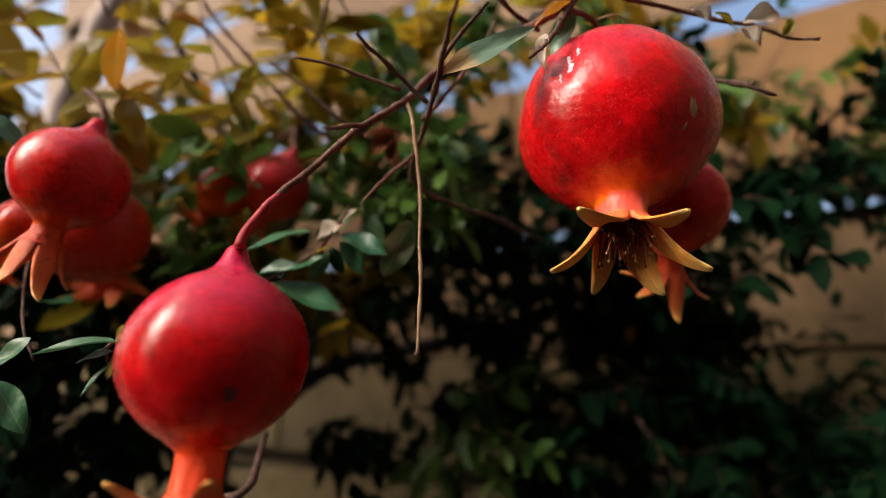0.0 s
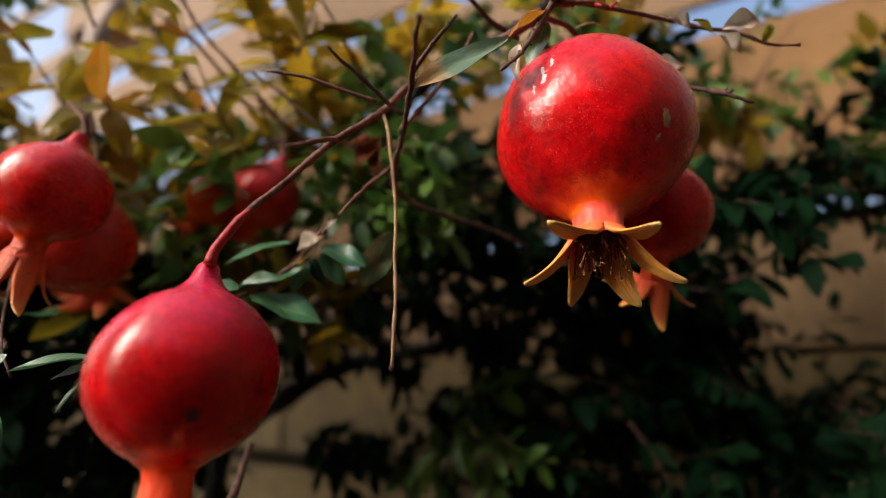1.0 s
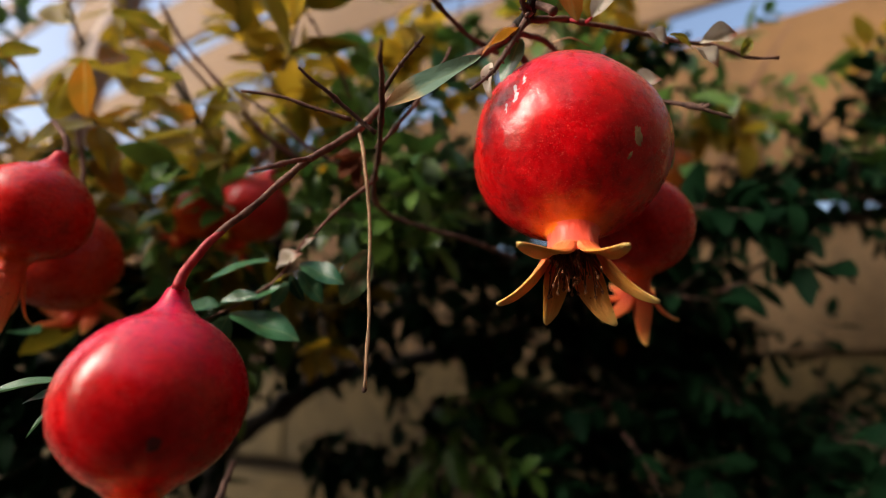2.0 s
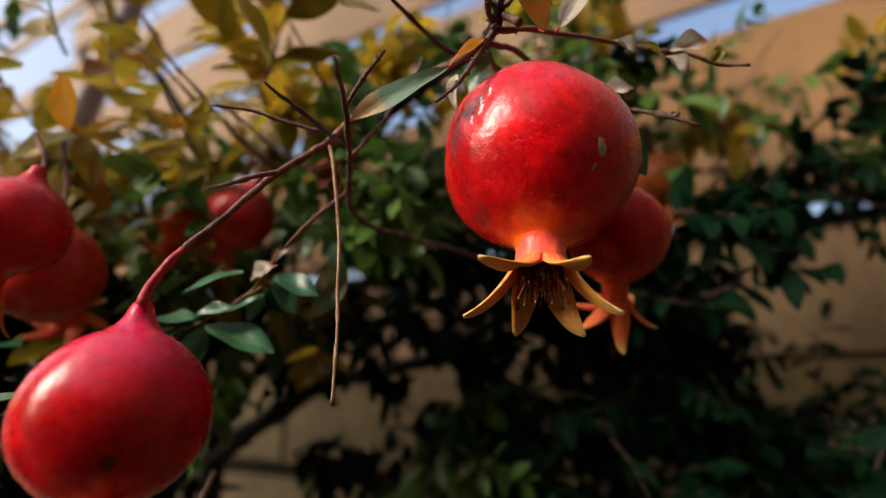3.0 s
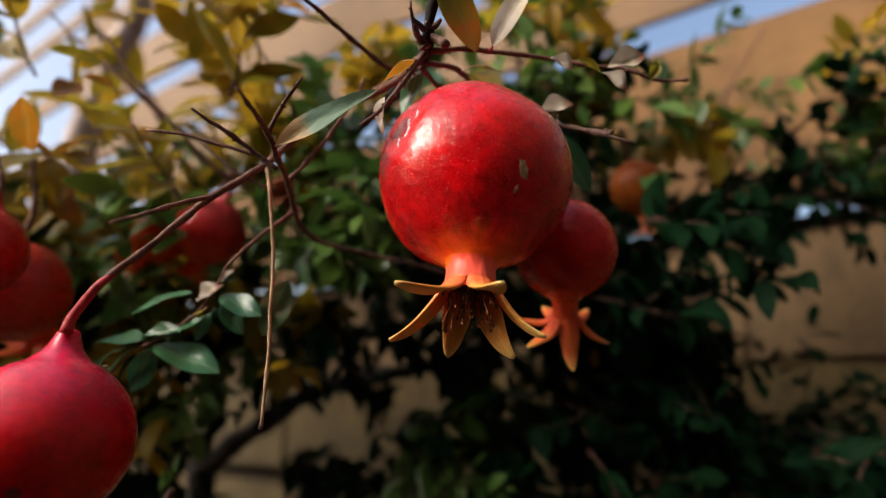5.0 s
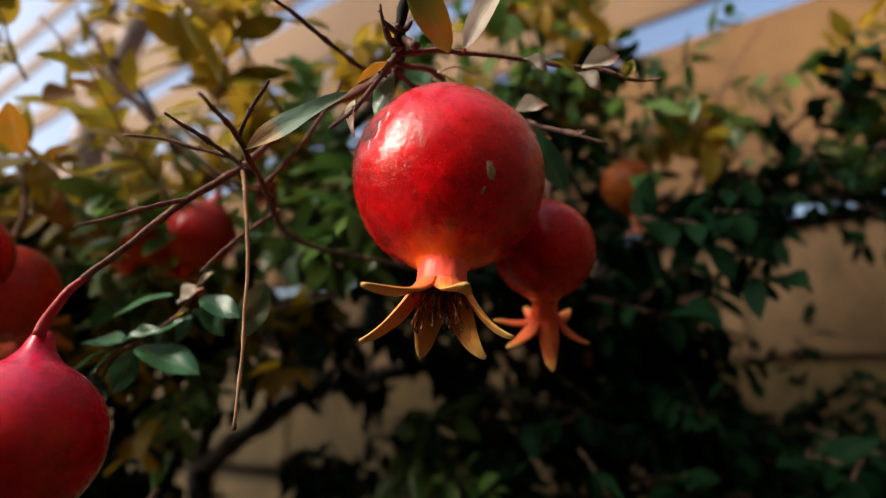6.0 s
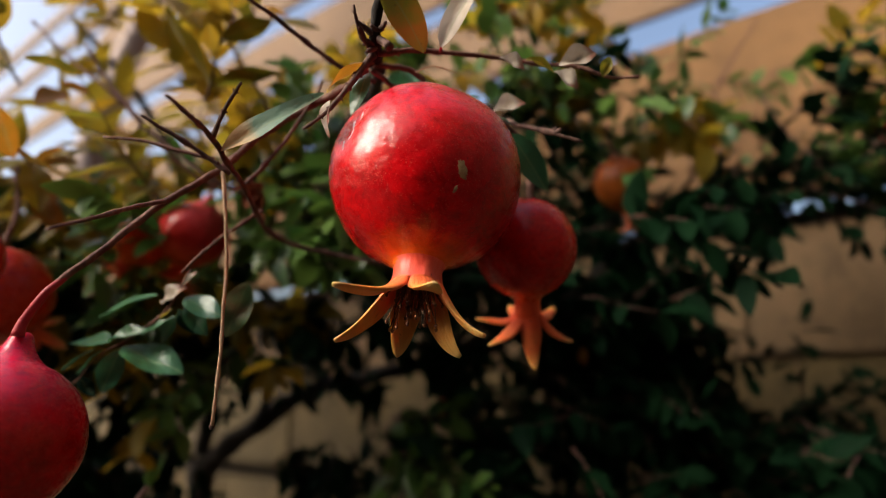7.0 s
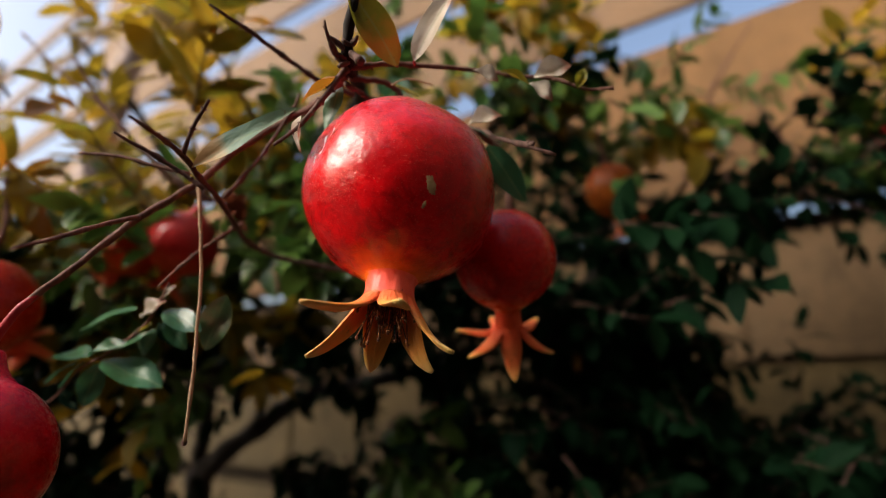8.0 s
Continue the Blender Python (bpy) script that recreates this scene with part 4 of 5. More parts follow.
def sepal(fruit, theta, tip, nr, base_z, nl, broad, material):
    """A thick lobe that grows out of the calyx tube, follows its round at first and bends out to its tip. Its own x runs along it."""
    rows, n = 16, 9
    out = Vector((math.cos(theta), math.sin(theta), 0))
    side0 = Vector((-math.sin(theta), math.cos(theta), 0))
    start = out * nr * 1.07 + Vector((0, 0, base_z - nl * 0.45))
    tip = Vector(tip)
    ln = (tip - start).length
    m0 = (Vector((0, 0, -1)) + out * 0.5).normalized() * ln * 1.15
    flat = Vector((tip.x, tip.y, 0)) - out * nr
    m1 = ((tip - start).normalized() + (flat.normalized() if flat.length > 0.01 else out) * 0.7 + Vector((0, 0, 0.25))).normalized() * ln * 0.9
    place = []
    for i in range(rows + 1):
        t = i / rows
        a, b, c, d = 2 * t ** 3 - 3 * t * t + 1, t ** 3 - 2 * t * t + t, 3 * t * t - 2 * t ** 3, t ** 3 - t * t
        place.append(start * a + m0 * b + tip * c + m1 * d)
    verts, faces = [], []
    w0 = nr * 0.62 * broad
    for layer in (0, 1):
        for i, q in enumerate(place):
            t = i / rows
            run = (place[min(i + 1, rows)] - place[max(i - 1, 0)]).normalized()
            side = (side0 - run * side0.dot(run)).normalized()
            inward = side.cross(run)
            half = w0 * (1 + 0.16 * math.sin(math.pi * min(1, t * 1.7))) * (1 - max(0.0, (t - 0.25) / 0.75) ** 1.9) ** 0.75 + 0.014
            bend = nr * (1.12 + 1.6 * t)
            thick = 0.052 * (1 - 0.4 * t)
            for j in range(n):
                e = (j - (n - 1) / 2) / ((n - 1) / 2)
                phi = e * half / bend
                depth = bend * (1 - math.cos(phi)) + thick * (layer if abs(e) < 1 else 0.5)
                verts.append(q + side * bend * math.sin(phi) + inward * depth)
    cnt = (rows + 1) * n
    for i in range(rows):
        for j in range(n - 1):
            k = i * n + j
            faces.append((k, k + 1, k + n + 1, k + n))
            faces.append((cnt + k, cnt + k + n, cnt + k + n + 1, cnt + k + 1))
        for j in (0, n - 1):
            k = i * n + j
            faces.append((k, k + n, cnt + k + n, cnt + k))
    for k in (0, rows * n):
        faces.append((*range(k, k + n), *range(cnt + k + n - 1, cnt + k - 1, -1)))
    # own frame: x from the tube to the tip, unit long
    ex = (tip - start).normalized()
    ey = (side0 - ex * side0.dot(ex)).normalized()
    loc = Matrix.Translation(start) @ Matrix((ex, ey, ex.cross(ey))).transposed().to_4x4() @ Matrix.Scale(ln, 4)
    inv = loc.inverted()
    ob = part("sepal", mesh_of("sepal", [inv @ v for v in verts], faces, material), fruit)
    ob.matrix_basis = loc
    return ob


SIX = [lobe_tip(*row) for row in ((0, 0.62, 35, 35), (60, 0.60, 40, 30), (120, 0.58, 30, 30), (180, 0.62, 40, 25), (240, 0.55, 70, 55), (300, 0.55, 75, 50))]
C1 = (0.0654, 0.1770, 1.5411)
R1 = 0.0364
DOWN1 = (-0.07, -0.24, -0.97)


def in_fruit(down, d):
    """A world direction in the fruit's own axes."""
    up = -Vector(down).normalized()
    x = (Vector((1, 0, 0)) - up * up.x).normalized()
    return Matrix((x, up.cross(x), up)) @ Vector(d).normalized()


DENT = [(in_fruit(DOWN1, d), size, depth) for d, size, depth in (((-0.46, -0.70, 0.55), 0.10, 0.012), ((-0.57, -0.70, 0.43), 0.10, 0.035), ((-0.66, -0.70, 0.29), 0.10, 0.045), ((-0.70, -0.71, 0.12), 0.10, 0.030),
                                                                ((-0.40, -0.86, 0.30), 0.16, -0.014), ((-0.52, -0.85, -0.02), 0.14, -0.012), ((0.25, -0.85, -0.42), 0.18, 0.012))]
f1 = pomegranate("large glossy crimson pomegranate with cork scar and ochre calyx", C1, R1, DOWN1, 0, 0.0, 0.95, (0.232, 0.30),
                 [(-124, -0.59, -0.62, -1.43), (-66, 0.27, -0.72, -1.45), (-10, 0.66, -0.20, -1.70), (176, -0.71, 0.00, -1.72), (118, -0.21, 0.46, -1.72), (52, 0.43, 0.30, -1.75)],
                 SKIN, CALYX, SEPAL, 3, 1.0, DENT, [(Vector(C1) + Vector((0.002, 0.008, 0.0330)), 0.0016), ((0.0628, 0.1795, 1.5897), 0.0012), ((0.0468, 0.1699, 1.5889), 0.0012)], 0.84, 44)
SHAPE1 = (0.0, 0.95, 1.0, 3, DENT)
rind_patch("scar", in_fruit(DOWN1, (-0.62, -0.70, 0.32)), in_fruit(DOWN1, (0.36, 0.0, 0.75)), 0.30, 0.080, SCAR, f1, SHAPE1, "grey cork scar in the rind")
rind_patch("blemish", in_fruit(DOWN1, (0.40, -0.84, -0.26)), in_fruit(DOWN1, (-0.25, 0, 1)), 0.105, 0.046, BLEMISH, f1, SHAPE1, "tan scab")
rind_patch("blemish", in_fruit(DOWN1, (0.34, -0.82, -0.43)), in_fruit(DOWN1, (0.4, 0, 1)), 0.05, 0.018, BLEMISH, f1, SHAPE1, "tan scab")
rind_patch("blemish", in_fruit(DOWN1, (0.44, -0.42, 0.75)), (1, 0, -0.3), 0.07, 0.03, BLEMISH, f1, SHAPE1, "tan scab")

C2 = (-0.0637, 0.1457, 1.4539)
f2 = pomegranate("glossy deep red pomegranate with a short nub at its stalk", C2, 0.0248, (-0.01, -0.14, -0.98), 10, 0.35, 1.0, (0.25, 0.70), SIX, SKIN_A, CALYX_B, SEPAL_B, 11, 0.8,
                 None, None)
rind_patch("blemish", in_fruit((-0.01, -0.14, -0.98), (0.49, -0.786, -0.395)), (0.2, 0, 1), 0.10, 0.075, SPOT, f2, (0.35, 1.0, 0.8, 11), "dark sunken spot")

f3 = pomegranate("smaller red pomegranate with a coral star calyx", (0.1048, 0.2156, 1.5227), 0.0222, (0.0, 0.40, -0.92), 0, 0.0, 1.0, (0.25, 0.50),
                 [(-84, 0.06, -0.50, -2.33), (-148, -0.84, -0.48, -1.80), (160, -1.06, -0.10, -1.36), (110, -0.34, 0.70, -1.34), (50, 0.68, 0.95, -1.50), (-14, 0.90, 0.02, -1.96)], SKIN_B, CALYX_B, SEPAL_B, 23, 0.8,
                 None, [((0.1078, 0.2085, 1.5415), 0.0017), ((0.1079, 0.2120, 1.5675), 0.0016), ((0.0954, 0.1992, 1.5779), 0.0014)], 1.15)
f6 = pomegranate("red pomegranate with long hanging sepals", (-0.1576, 0.2002, 1.5283), 0.0222, (-0.24, -0.02, -0.97), 0, 0.33, 0.9, (0.26, 0.36),
                 [lobe_tip(*row) for row in ((-25, 0.98, 14, 10), (40, 0.7, 18, 10), (100, 0.6, 15, 10), (160, 0.8, 34, 10), (208, 1.05, 38, 6), (268, 0.85, 10, 8))], SKIN_B, CALYX_B, SEPAL_B, 31, 0.8,
                 None, [((-0.1515, 0.2031, 1.5545), 0.0022), ((-0.1514, 0.2037, 1.5606), 0.0014), ((-0.1562, 0.2060, 1.5683), 0.0012), ((-0.1785, 0.2244, 1.5857), 0.0012)])
f7 = pomegranate("orange-red pomegranate behind another", (-0.1827, 0.2525, 1.5205), 0.0268, (-0.3, 0.8, -0.5), 30, 0.1, 1.0, (0.26, 0.45), SIX, SKIN_D, CALYX_B, SEPAL_B, 43, 0.8,
                 None, [((-0.1803, 0.2491, 1.5474), 0.0018), ((-0.1858, 0.2587, 1.5713), 0.0016), ((-0.2041, 0.2708, 1.6063), 0.0016)])
f8 = pomegranate("orange pomegranate half hidden behind another", (-0.2026, 0.2358, 1.5173), 0.0150, (-0.45, 0.0, -0.9), 30, 0.1, 1.0, (0.32, 0.8), SIX, SKIN_D, CALYX_B, SEPAL_B, 47, 0.8,
                 None, [((-0.2039, 0.2373, 1.5323), 0.0015), ((-0.2156, 0.2523, 1.5552), 0.0014), ((-0.2278, 0.2804, 1.5669), 0.0014)])
f4 = pomegranate("small orange-brown pomegranate in the foliage", (0.1986, 0.3801, 1.6128), 0.0205, (0.28, 0.1, -0.95), 15, 0.0, 1.15, (0.38, 0.75), SIX, SKIN_C, CALYX_C, SEPAL_C, 53, 0.8,
                 None, [((0.1951, 0.3750, 1.6321), 0.0016), ((0.1947, 0.3879, 1.6626), 0.0016), ((0.2340, 0.4696, 1.5907), 0.0016)])
f5 = pomegranate("red pomegranate deep in the foliage", (-0.1140, 0.3220, 1.5710), 0.0230, (-0.45, 0.2, -0.87), 0, 0.3, 1.0, (0.26, 0.4), SIX, SKIN_E, CALYX_B, SEPAL_B, 61, 0.8,
                 None, [((-0.1005, 0.3160, 1.5960), 0.0017), ((-0.1180, 0.3480, 1.6250), 0.0017), ((-0.2114, 0.4958, 1.6250), 0.0017)])
f5b = pomegranate("orange-red pomegranate deep in the foliage", (-0.1440, 0.3130, 1.5650), 0.0175, (-0.6, -0.1, -0.8), 0, 0.1, 1.0, (0.3, 0.5), SIX, SKIN_D, CALYX_B, SEPAL_B, 67, 0.8,
                  None, [((-0.1415, 0.3160, 1.5820), 0.0015), ((-0.1712, 0.4027, 1.6318), 0.0015), ((-0.2114, 0.4958, 1.6250), 0.0015)])
f10 = pomegranate("small pink-red pomegranate at the edge of the foliage", (0.4740, 0.4549, 1.6765), 0.0125, (0.2, 0.1, -0.97), 0, 0.1, 1.0, (0.3, 0.4), SIX, SKIN_B, CALYX_B, SEPAL_B, 79, 0.8,
                  None, [((0.4738, 0.4513, 1.6906), 0.0014), ((0.4794, 0.4585, 1.7046), 0.0014), ((0.4859, 0.5003, 1.6699), 0.0014)])

# ---- foliage: sprays of opposite leaves on thin shoots ----
SHEETS = {0: ([], [], FOL_OLIVE), 1: ([], [], FOL_GREEN), 2: ([], [], FOL_DARK)}
SHOOTS = ([], [])
SINGLE = {0: LEAF_OLIVE, 1: LEAF_GREEN, 2: LEAF_DARK, 3: LEAF_ORANGE}
TEMPLATES = [[np.array(q) for q in blade(1.0, w, f, c, 0.1, 6, 1, i)[0]] for i, (w, f, c) in enumerate(((0.40, 0.3, 0.1), (0.48, 0.2, 0.2), (0.36, 0.45, 0.05), (0.52, 0.15, 0.25)))]
TEMPLATES = [np.array(t) for t in TEMPLATES]
T_FACES = blade(1.0, 0.3, 0.2, 0.1, 0.1, 6, 1, 0)[1]
rs = random.Random(4)
single_left = [250]


def spray(base, way, length, tone, size, singles):
    way = Vector(way).normalized()
    sideways = way.cross(Vector((rs.uniform(-1, 1), rs.uniform(-1, 1), rs.uniform(-0.3, 1)))).normalized()
    pairs = rs.randint(4, 7)
    path, p, d = [], Vector(base), way.copy()
    for i in range(pairs + 2):
        path.append(np.array((*p, 0.0011 * (1 - 0.75 * i / (pairs + 1)))))
        if i and p.dot(AWAY) < WALL_AWAY - 0.03:
            for sgn in (-1, 1):
                if rs.random() < 0.15:
                    continue
                out = (d * rs.uniform(0.35, 0.9) + sideways * sgn * rs.uniform(0.6, 1.0) + Vector((0, 0, rs.uniform(-0.55, 0.1)))).normalized()
                ln = size * rs.uniform(0.6, 1.15) * (1 - 0.25 * i / (pairs + 1))
                nrm = Vector((rs.gauss(0, 0.5), rs.gauss(-0.25, 0.5), 1.0))
                nrm = (nrm - out * nrm.dot(out)).normalized()
                if singles and single_left[0] > 0:
                    single_left[0] -= 1
                    kind_mat = SINGLE[3] if tone == 0 and rs.random() < 0.1 else SINGLE[tone]
                    tree_leaf(p, p + out * ln, nrm, kind_mat, rs.randint(0, 3))
                else:
                    verts, faces, _ = SHEETS[tone]
                    rot = np.array(Matrix((out, nrm.cross(out), nrm)).transposed())
                    k = len(verts)
                    verts.extend(TEMPLATES[rs.randint(0, 3)] @ rot.T * ln + np.array(p))
                    faces.extend([tuple(q + k for q in f) for f in T_FACES])
            sideways = (sideways * 0.3 + d.cross(sideways) * 0.95).normalized() if rs.random() < 0.6 else sideways
        d = (d + Vector((rs.gauss(0, 0.12), rs.gauss(0, 0.12), rs.gauss(-0.04, 0.12)))).normalized()
        p = p + d * (length / (pairs + 1))
    v, f = tube_data(path, 4, 0.1, rs.randint(0, 999), 0, len(SHOOTS[0]))
    SHOOTS[0].extend(v)
    SHOOTS[1].extend(f)


# centre, half width, half depth, half height, sprays, tone (0 yellowing, 1 green, 2 green darkened as shade), one by
# one
CLUMPS = [
    ((0.010, 0.442, 1.737), 0.028, 0.040, 0.017, 4, 1, False),
    ((-0.019, 0.443, 1.724), 0.017, 0.030, 0.011, 4, 0, False),
    ((-0.217, 0.466, 1.653), 0.034, 0.030, 0.013, 5, 0, False),
    ((-0.149, 0.461, 1.669), 0.028, 0.030, 0.011, 6, 1, False),
    ((-0.272, 0.467, 1.645), 0.023, 0.030, 0.014, 4, 0, False),
    ((-0.382, 0.374, 1.713), 0.025, 0.050, 0.035, 9, 1, False),
    ((-0.415, 0.377, 1.780), 0.031, 0.050, 0.031, 5, 0, False),
    ((-0.326, 0.350, 1.655), 0.023, 0.040, 0.018, 4, 1, True),
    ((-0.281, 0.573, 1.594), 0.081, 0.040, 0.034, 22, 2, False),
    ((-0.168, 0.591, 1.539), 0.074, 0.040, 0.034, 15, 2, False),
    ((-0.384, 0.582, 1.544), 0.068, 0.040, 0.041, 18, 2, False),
    ((-0.328, 0.429, 1.587), 0.062, 0.040, 0.018, 8, 0, False),
    ((-0.245, 0.431, 1.590), 0.047, 0.040, 0.021, 7, 0, False),
    ((-0.325, 0.402, 1.611), 0.045, 0.040, 0.015, 7, 0, False),
    ((-0.098, 0.288, 1.585), 0.014, 0.010, 0.007, 1, 0, True),
    ((0.389, 0.486, 1.632), 0.068, 0.020, 0.004, 9, 2, False),
    ((-0.122, 0.319, 1.561), 0.015, 0.010, 0.005, 1, 1, False),
    ((-0.164, 0.265, 1.645), 0.038, 0.015, 0.014, 1, 0, True),
    ((-0.098, 0.270, 1.637), 0.028, 0.015, 0.024, 1, 0, True),
    ((-0.208, 0.291, 1.618), 0.033, 0.015, 0.011, 1, 0, True),
    ((-0.072, 0.279, 1.687), 0.022, 0.015, 0.019, 2, 0, True),
    ((-0.308, 0.377, 1.632), 0.052, 0.060, 0.014, 3, 0, True),
    ((-0.215, 0.399, 1.720), 0.041, 0.080, 0.026, 1, 0, False),
    ((-0.170, 0.377, 1.652), 0.047, 0.060, 0.024, 4, 0, True),
    ((-0.144, 0.414, 1.756), 0.054, 0.080, 0.043, 2, 0, False),
    ((-0.044, 0.460, 1.749), 0.041, 0.100, 0.035, 2, 0, False),
    ((-0.185, 0.420, 1.807), 0.039, 0.080, 0.023, 1, 0, False),
    ((-0.223, 0.365, 1.612), 0.036, 0.050, 0.014, 4, 0, True),
    ((-0.193, 0.421, 1.555), 0.055, 0.040, 0.020, 12, 0, False),
    ((-0.098, 0.373, 1.678), 0.038, 0.050, 0.024, 4, 0, False),
    ((-0.034, 0.390, 1.622), 0.043, 0.060, 0.038, 15, 1, True),
    ((-0.079, 0.418, 1.587), 0.055, 0.080, 0.030, 13, 1, False),
    ((0.130, 0.433, 1.812), 0.055, 0.080, 0.022, 5, 0, False),
    ((0.240, 0.457, 1.722), 0.034, 0.080, 0.034, 2, 1, False),
    ((0.240, 0.465, 1.700), 0.034, 0.060, 0.030, 2, 0, False),
    ((0.180, 0.476, 1.850), 0.050, 0.080, 0.020, 2, 0, False),
    ((-0.057, 0.320, 1.567), 0.011, 0.012, 0.008, 1, 1, False),
    ((0.192, 0.349, 1.571), 0.020, 0.012, 0.012, 3, 2, False),
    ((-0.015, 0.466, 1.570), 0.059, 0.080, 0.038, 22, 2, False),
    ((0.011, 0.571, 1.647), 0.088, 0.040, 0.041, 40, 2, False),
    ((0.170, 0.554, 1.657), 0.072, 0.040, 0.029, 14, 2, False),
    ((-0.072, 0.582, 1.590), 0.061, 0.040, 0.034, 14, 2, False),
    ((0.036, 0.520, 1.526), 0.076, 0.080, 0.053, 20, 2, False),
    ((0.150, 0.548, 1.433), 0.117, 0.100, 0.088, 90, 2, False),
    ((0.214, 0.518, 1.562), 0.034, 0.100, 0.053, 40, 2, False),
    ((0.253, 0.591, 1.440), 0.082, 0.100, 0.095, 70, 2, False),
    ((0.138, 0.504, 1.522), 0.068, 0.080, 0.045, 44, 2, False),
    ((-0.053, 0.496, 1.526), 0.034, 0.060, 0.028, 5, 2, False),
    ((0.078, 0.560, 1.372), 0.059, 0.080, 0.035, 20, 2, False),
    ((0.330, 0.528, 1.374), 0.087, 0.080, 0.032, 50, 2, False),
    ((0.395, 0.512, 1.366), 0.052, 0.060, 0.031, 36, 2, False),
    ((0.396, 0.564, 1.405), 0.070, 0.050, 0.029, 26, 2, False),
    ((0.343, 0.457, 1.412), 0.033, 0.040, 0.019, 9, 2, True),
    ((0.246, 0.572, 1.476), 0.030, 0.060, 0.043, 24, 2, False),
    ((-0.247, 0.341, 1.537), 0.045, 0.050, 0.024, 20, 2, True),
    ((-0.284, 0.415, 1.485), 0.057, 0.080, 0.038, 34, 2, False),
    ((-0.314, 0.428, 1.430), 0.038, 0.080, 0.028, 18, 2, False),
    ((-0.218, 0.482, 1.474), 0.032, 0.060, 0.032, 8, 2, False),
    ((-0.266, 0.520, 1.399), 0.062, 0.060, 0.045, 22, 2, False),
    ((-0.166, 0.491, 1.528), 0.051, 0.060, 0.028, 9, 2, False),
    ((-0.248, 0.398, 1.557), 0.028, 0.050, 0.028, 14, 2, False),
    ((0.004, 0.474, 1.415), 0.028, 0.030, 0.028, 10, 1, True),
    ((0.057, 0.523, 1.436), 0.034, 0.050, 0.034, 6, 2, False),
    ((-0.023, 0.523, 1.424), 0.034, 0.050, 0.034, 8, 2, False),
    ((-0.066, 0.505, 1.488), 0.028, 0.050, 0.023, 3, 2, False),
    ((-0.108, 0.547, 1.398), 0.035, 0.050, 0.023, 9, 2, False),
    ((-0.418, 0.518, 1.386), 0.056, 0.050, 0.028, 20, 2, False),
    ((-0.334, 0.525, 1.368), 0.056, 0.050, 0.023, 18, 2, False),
    ((-0.103, 0.421, 1.653), 0.036, 0.060, 0.031, 7, 0, False),
    ((0.422, 0.497, 1.671), 0.059, 0.050, 0.018, 10, 1, True),
    ((0.458, 0.482, 1.657), 0.034, 0.050, 0.020, 12, 1, False),
    ((0.415, 0.502, 1.654), 0.076, 0.030, 0.007, 9, 2, False),
    ((0.288, 0.485, 1.621), 0.051, 0.030, 0.008, 9, 2, False),
    ((-0.055, 0.453, 1.534), 0.036, 0.040, 0.016, 5, 2, False),
    ((0.185, 0.488, 1.592), 0.034, 0.030, 0.014, 8, 2, False),
    ((-0.168, 0.471, 1.526), 0.038, 0.040, 0.016, 6, 2, False),
    ((0.158, 0.418, 1.703), 0.047, 0.050, 0.031, 3, 0, False),
    ((0.162, 0.439, 1.702), 0.049, 0.050, 0.032, 2, 1, False),
    ((0.196, 0.440, 1.722), 0.038, 0.040, 0.017, 2, 1, False),
    ((0.095, 0.416, 1.780), 0.050, 0.060, 0.027, 6, 0, False),
    ((0.209, 0.450, 1.665), 0.027, 0.050, 0.019, 1, 1, False),
    ((0.065, 0.449, 1.565), 0.021, 0.020, 0.007, 8, 2, False),
    ((0.107, 0.447, 1.578), 0.021, 0.020, 0.006, 7, 2, False),
    ((0.318, 0.450, 1.705), 0.036, 0.040, 0.030, 2, 2, True),
    ((0.403, 0.470, 1.694), 0.034, 0.050, 0.017, 5, 2, False),
    ((0.331, 0.475, 1.750), 0.035, 0.040, 0.020, 1, 1, False),
    ((0.274, 0.459, 1.721), 0.034, 0.050, 0.028, 2, 0, False),
    ((0.447, 0.481, 1.739), 0.029, 0.040, 0.023, 3, 0, False),
    ((0.321, 0.501, 1.642), 0.041, 0.050, 0.012, 4, 2, False),
    ((0.439, 0.451, 1.777), 0.034, 0.050, 0.034, 2, 1, False),
    ((0.254, 0.481, 1.628), 0.034, 0.060, 0.017, 5, 2, False),
    ((0.104, 0.394, 1.712), 0.035, 0.040, 0.020, 9, 1, False),
    ((0.114, 0.421, 1.687), 0.030, 0.040, 0.030, 10, 2, False),
    ((0.338, 0.470, 1.722), 0.035, 0.040, 0.020, 2, 1, False),
    ((0.160, 0.435, 1.810), 0.020, 0.030, 0.015, 3, 1, False),
    ((0.121, 0.429, 1.822), 0.020, 0.030, 0.015, 2, 0, False),
    ((0.198, 0.443, 1.792), 0.020, 0.030, 0.015, 2, 1, False),
    ((0.409, 0.466, 1.718), 0.035, 0.040, 0.024, 2, 2, False),
    ((0.436, 0.470, 1.750), 0.030, 0.040, 0.020, 1, 0, False),
    ((0.441, 0.489, 1.670), 0.050, 0.040, 0.012, 5, 2, False),
    ((0.182, 0.468, 1.692), 0.025, 0.040, 0.020, 5, 1, False),
    ((-0.152, 0.364, 1.536), 0.040, 0.030, 0.030, 6, 1, False),
    ((-0.138, 0.415, 1.501), 0.035, 0.030, 0.030, 5, 1, False),
    ((-0.185, 0.357, 1.557), 0.030, 0.030, 0.020, 5, 1, False),
    ((-0.028, 0.332, 1.604), 0.030, 0.030, 0.040, 6, 1, False),
    ((-0.022, 0.380, 1.579), 0.030, 0.030, 0.030, 5, 1, False),
    ((-0.058, 0.380, 1.572), 0.030, 0.030, 0.030, 4, 1, False),
    ((-0.178, 0.391, 1.505), 0.030, 0.030, 0.030, 5, 0, False),
    ((-0.113, 0.410, 1.523), 0.030, 0.030, 0.030, 4, 0, False),
]
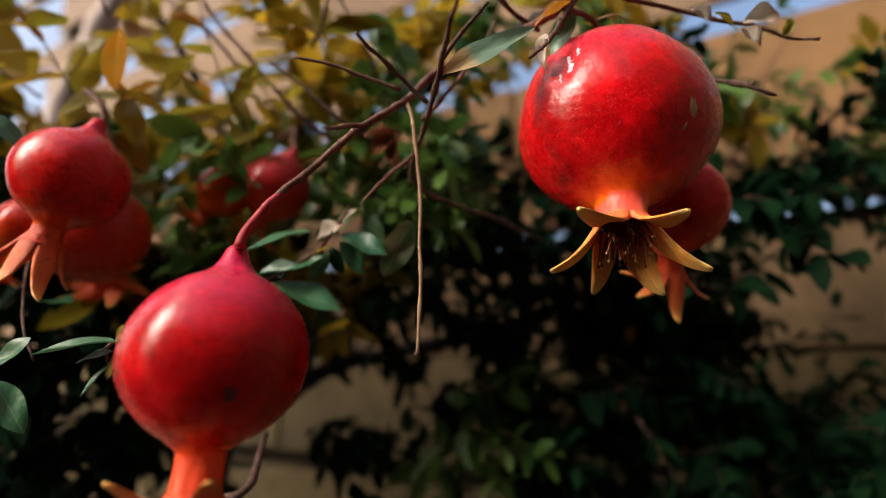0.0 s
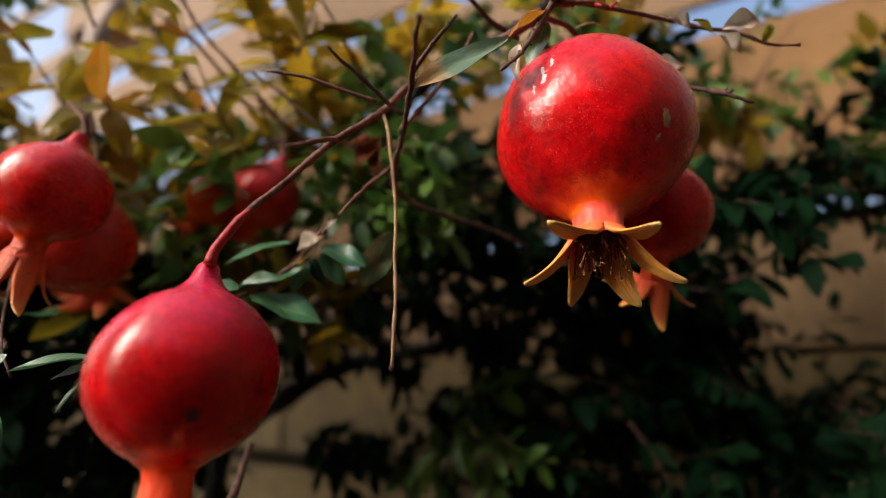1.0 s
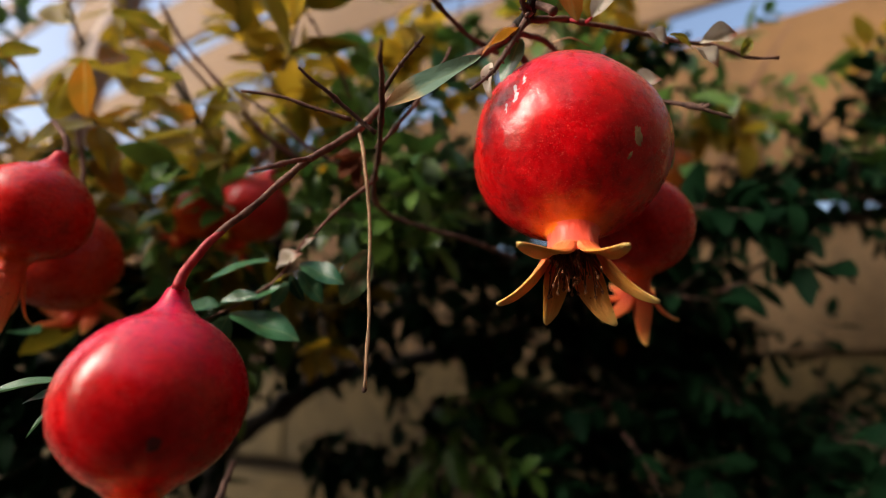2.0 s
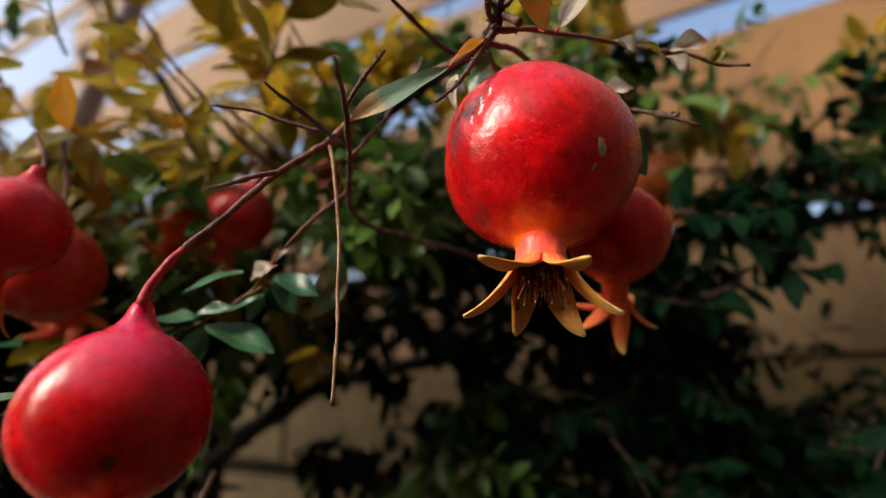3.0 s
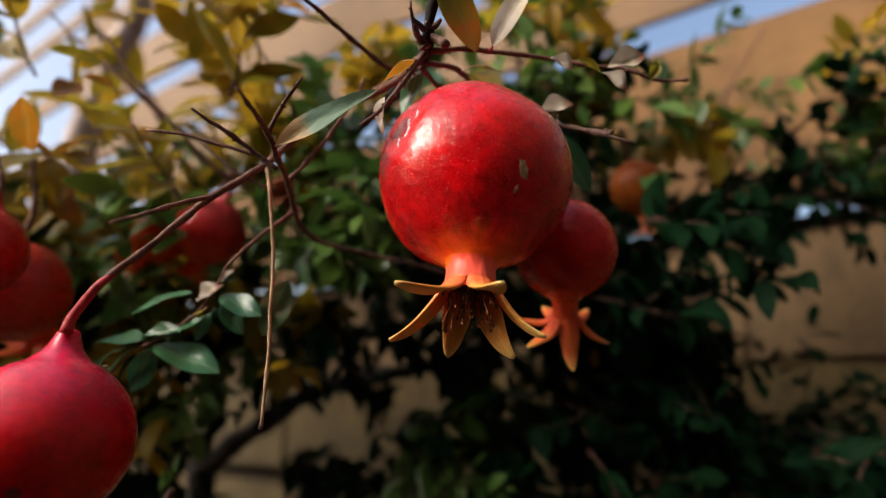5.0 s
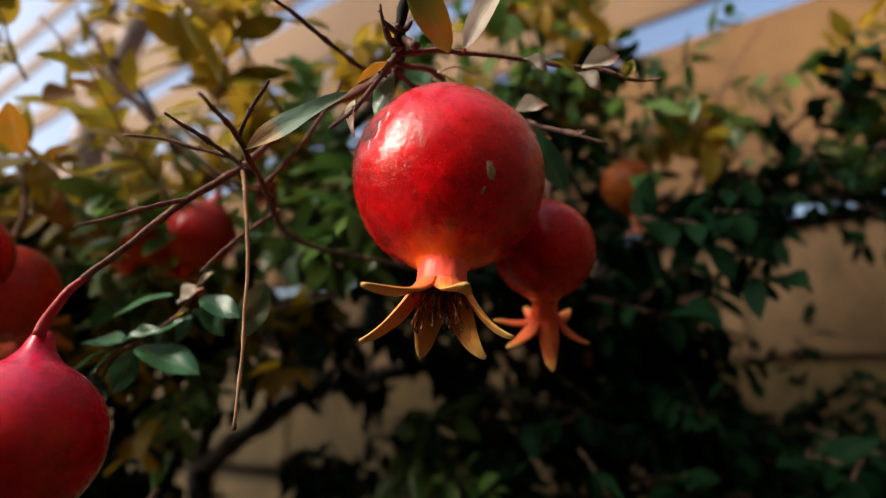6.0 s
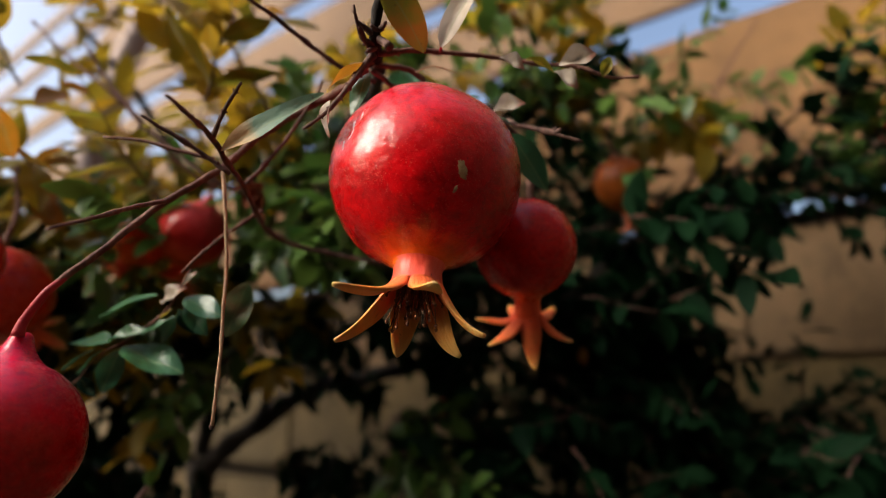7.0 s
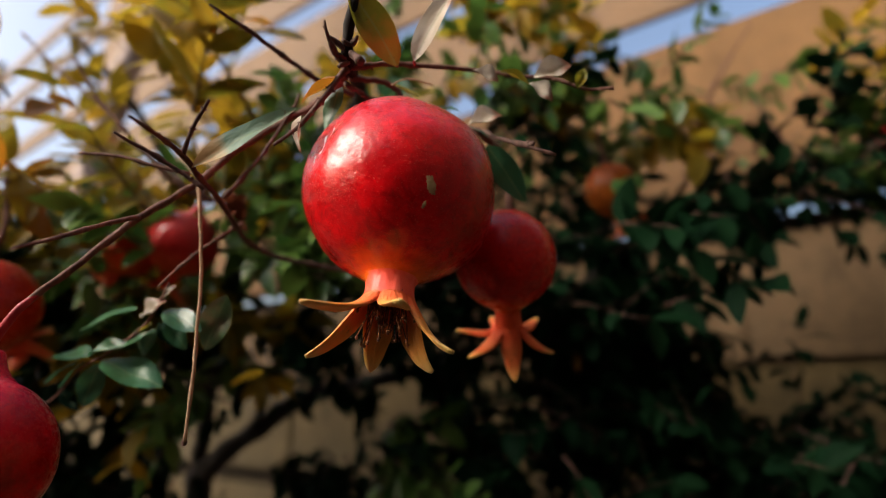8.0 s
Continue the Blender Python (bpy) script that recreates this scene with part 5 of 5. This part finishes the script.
HEART = Vector((-0.1739, 0.6009, 1.5825))
for centre, hw, hd, hh, count, tone, singles in CLUMPS:
    rs.seed(int(abs(centre[0]) * 7919 + centre[2] * 104729) + count)
    for _ in range(count):
        o = Vector((rs.gauss(0, 0.55) * hw, rs.gauss(0, 0.55) * hd, rs.gauss(0, 0.55) * hh))
        base = Vector(centre) + o
        way = (base - HEART).normalized() * 0.8 + Vector((rs.gauss(0, 0.5), rs.gauss(-0.2, 0.5), rs.gauss(0.0, 0.5)))
        spray(base, way, rs.uniform(0.05, 0.09), tone, rs.uniform(0.036, 0.052) if tone == 0 else rs.uniform(0.026, 0.038), singles)
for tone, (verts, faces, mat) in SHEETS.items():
    ob = tagged(part("foliage", mesh_of("foliage", verts, faces, mat), tree, ("yellowing olive leaves", "green leaves", "green leaves with deep shade in their colour")[tone]), kind="stuff")
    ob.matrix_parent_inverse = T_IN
ob = tagged(part("shoot", mesh_of("shoot", SHOOTS[0], SHOOTS[1], TWIG_DARK), tree, "thin brown shoots"), kind="stuff")
ob.matrix_parent_inverse = T_IN

# ---- the wall's blocks ----
rb = random.Random(8)
# top course in plain sandstone, those below in stone with painted shade
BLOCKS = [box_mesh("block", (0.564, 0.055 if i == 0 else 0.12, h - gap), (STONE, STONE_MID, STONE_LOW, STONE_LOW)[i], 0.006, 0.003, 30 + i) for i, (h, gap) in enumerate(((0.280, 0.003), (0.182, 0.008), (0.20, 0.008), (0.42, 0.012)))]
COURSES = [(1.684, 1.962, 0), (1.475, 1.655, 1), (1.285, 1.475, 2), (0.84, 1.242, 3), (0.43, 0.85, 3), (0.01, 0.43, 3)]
W_IN = garden_wall.matrix_world.inverted()
for u in (-2.6, -1.1, 0.62, 2.2, 3.7):
    ob = part("pier", box_mesh("pier", (0.10, 0.16, 0.27), MORTAR, 0.004), garden_wall)
    ob.matrix_parent_inverse = W_IN
    ob.matrix_basis = Matrix.Translation(by_wall(u, WALL_AWAY + 0.06, 1.818)) @ WALL_FRAME
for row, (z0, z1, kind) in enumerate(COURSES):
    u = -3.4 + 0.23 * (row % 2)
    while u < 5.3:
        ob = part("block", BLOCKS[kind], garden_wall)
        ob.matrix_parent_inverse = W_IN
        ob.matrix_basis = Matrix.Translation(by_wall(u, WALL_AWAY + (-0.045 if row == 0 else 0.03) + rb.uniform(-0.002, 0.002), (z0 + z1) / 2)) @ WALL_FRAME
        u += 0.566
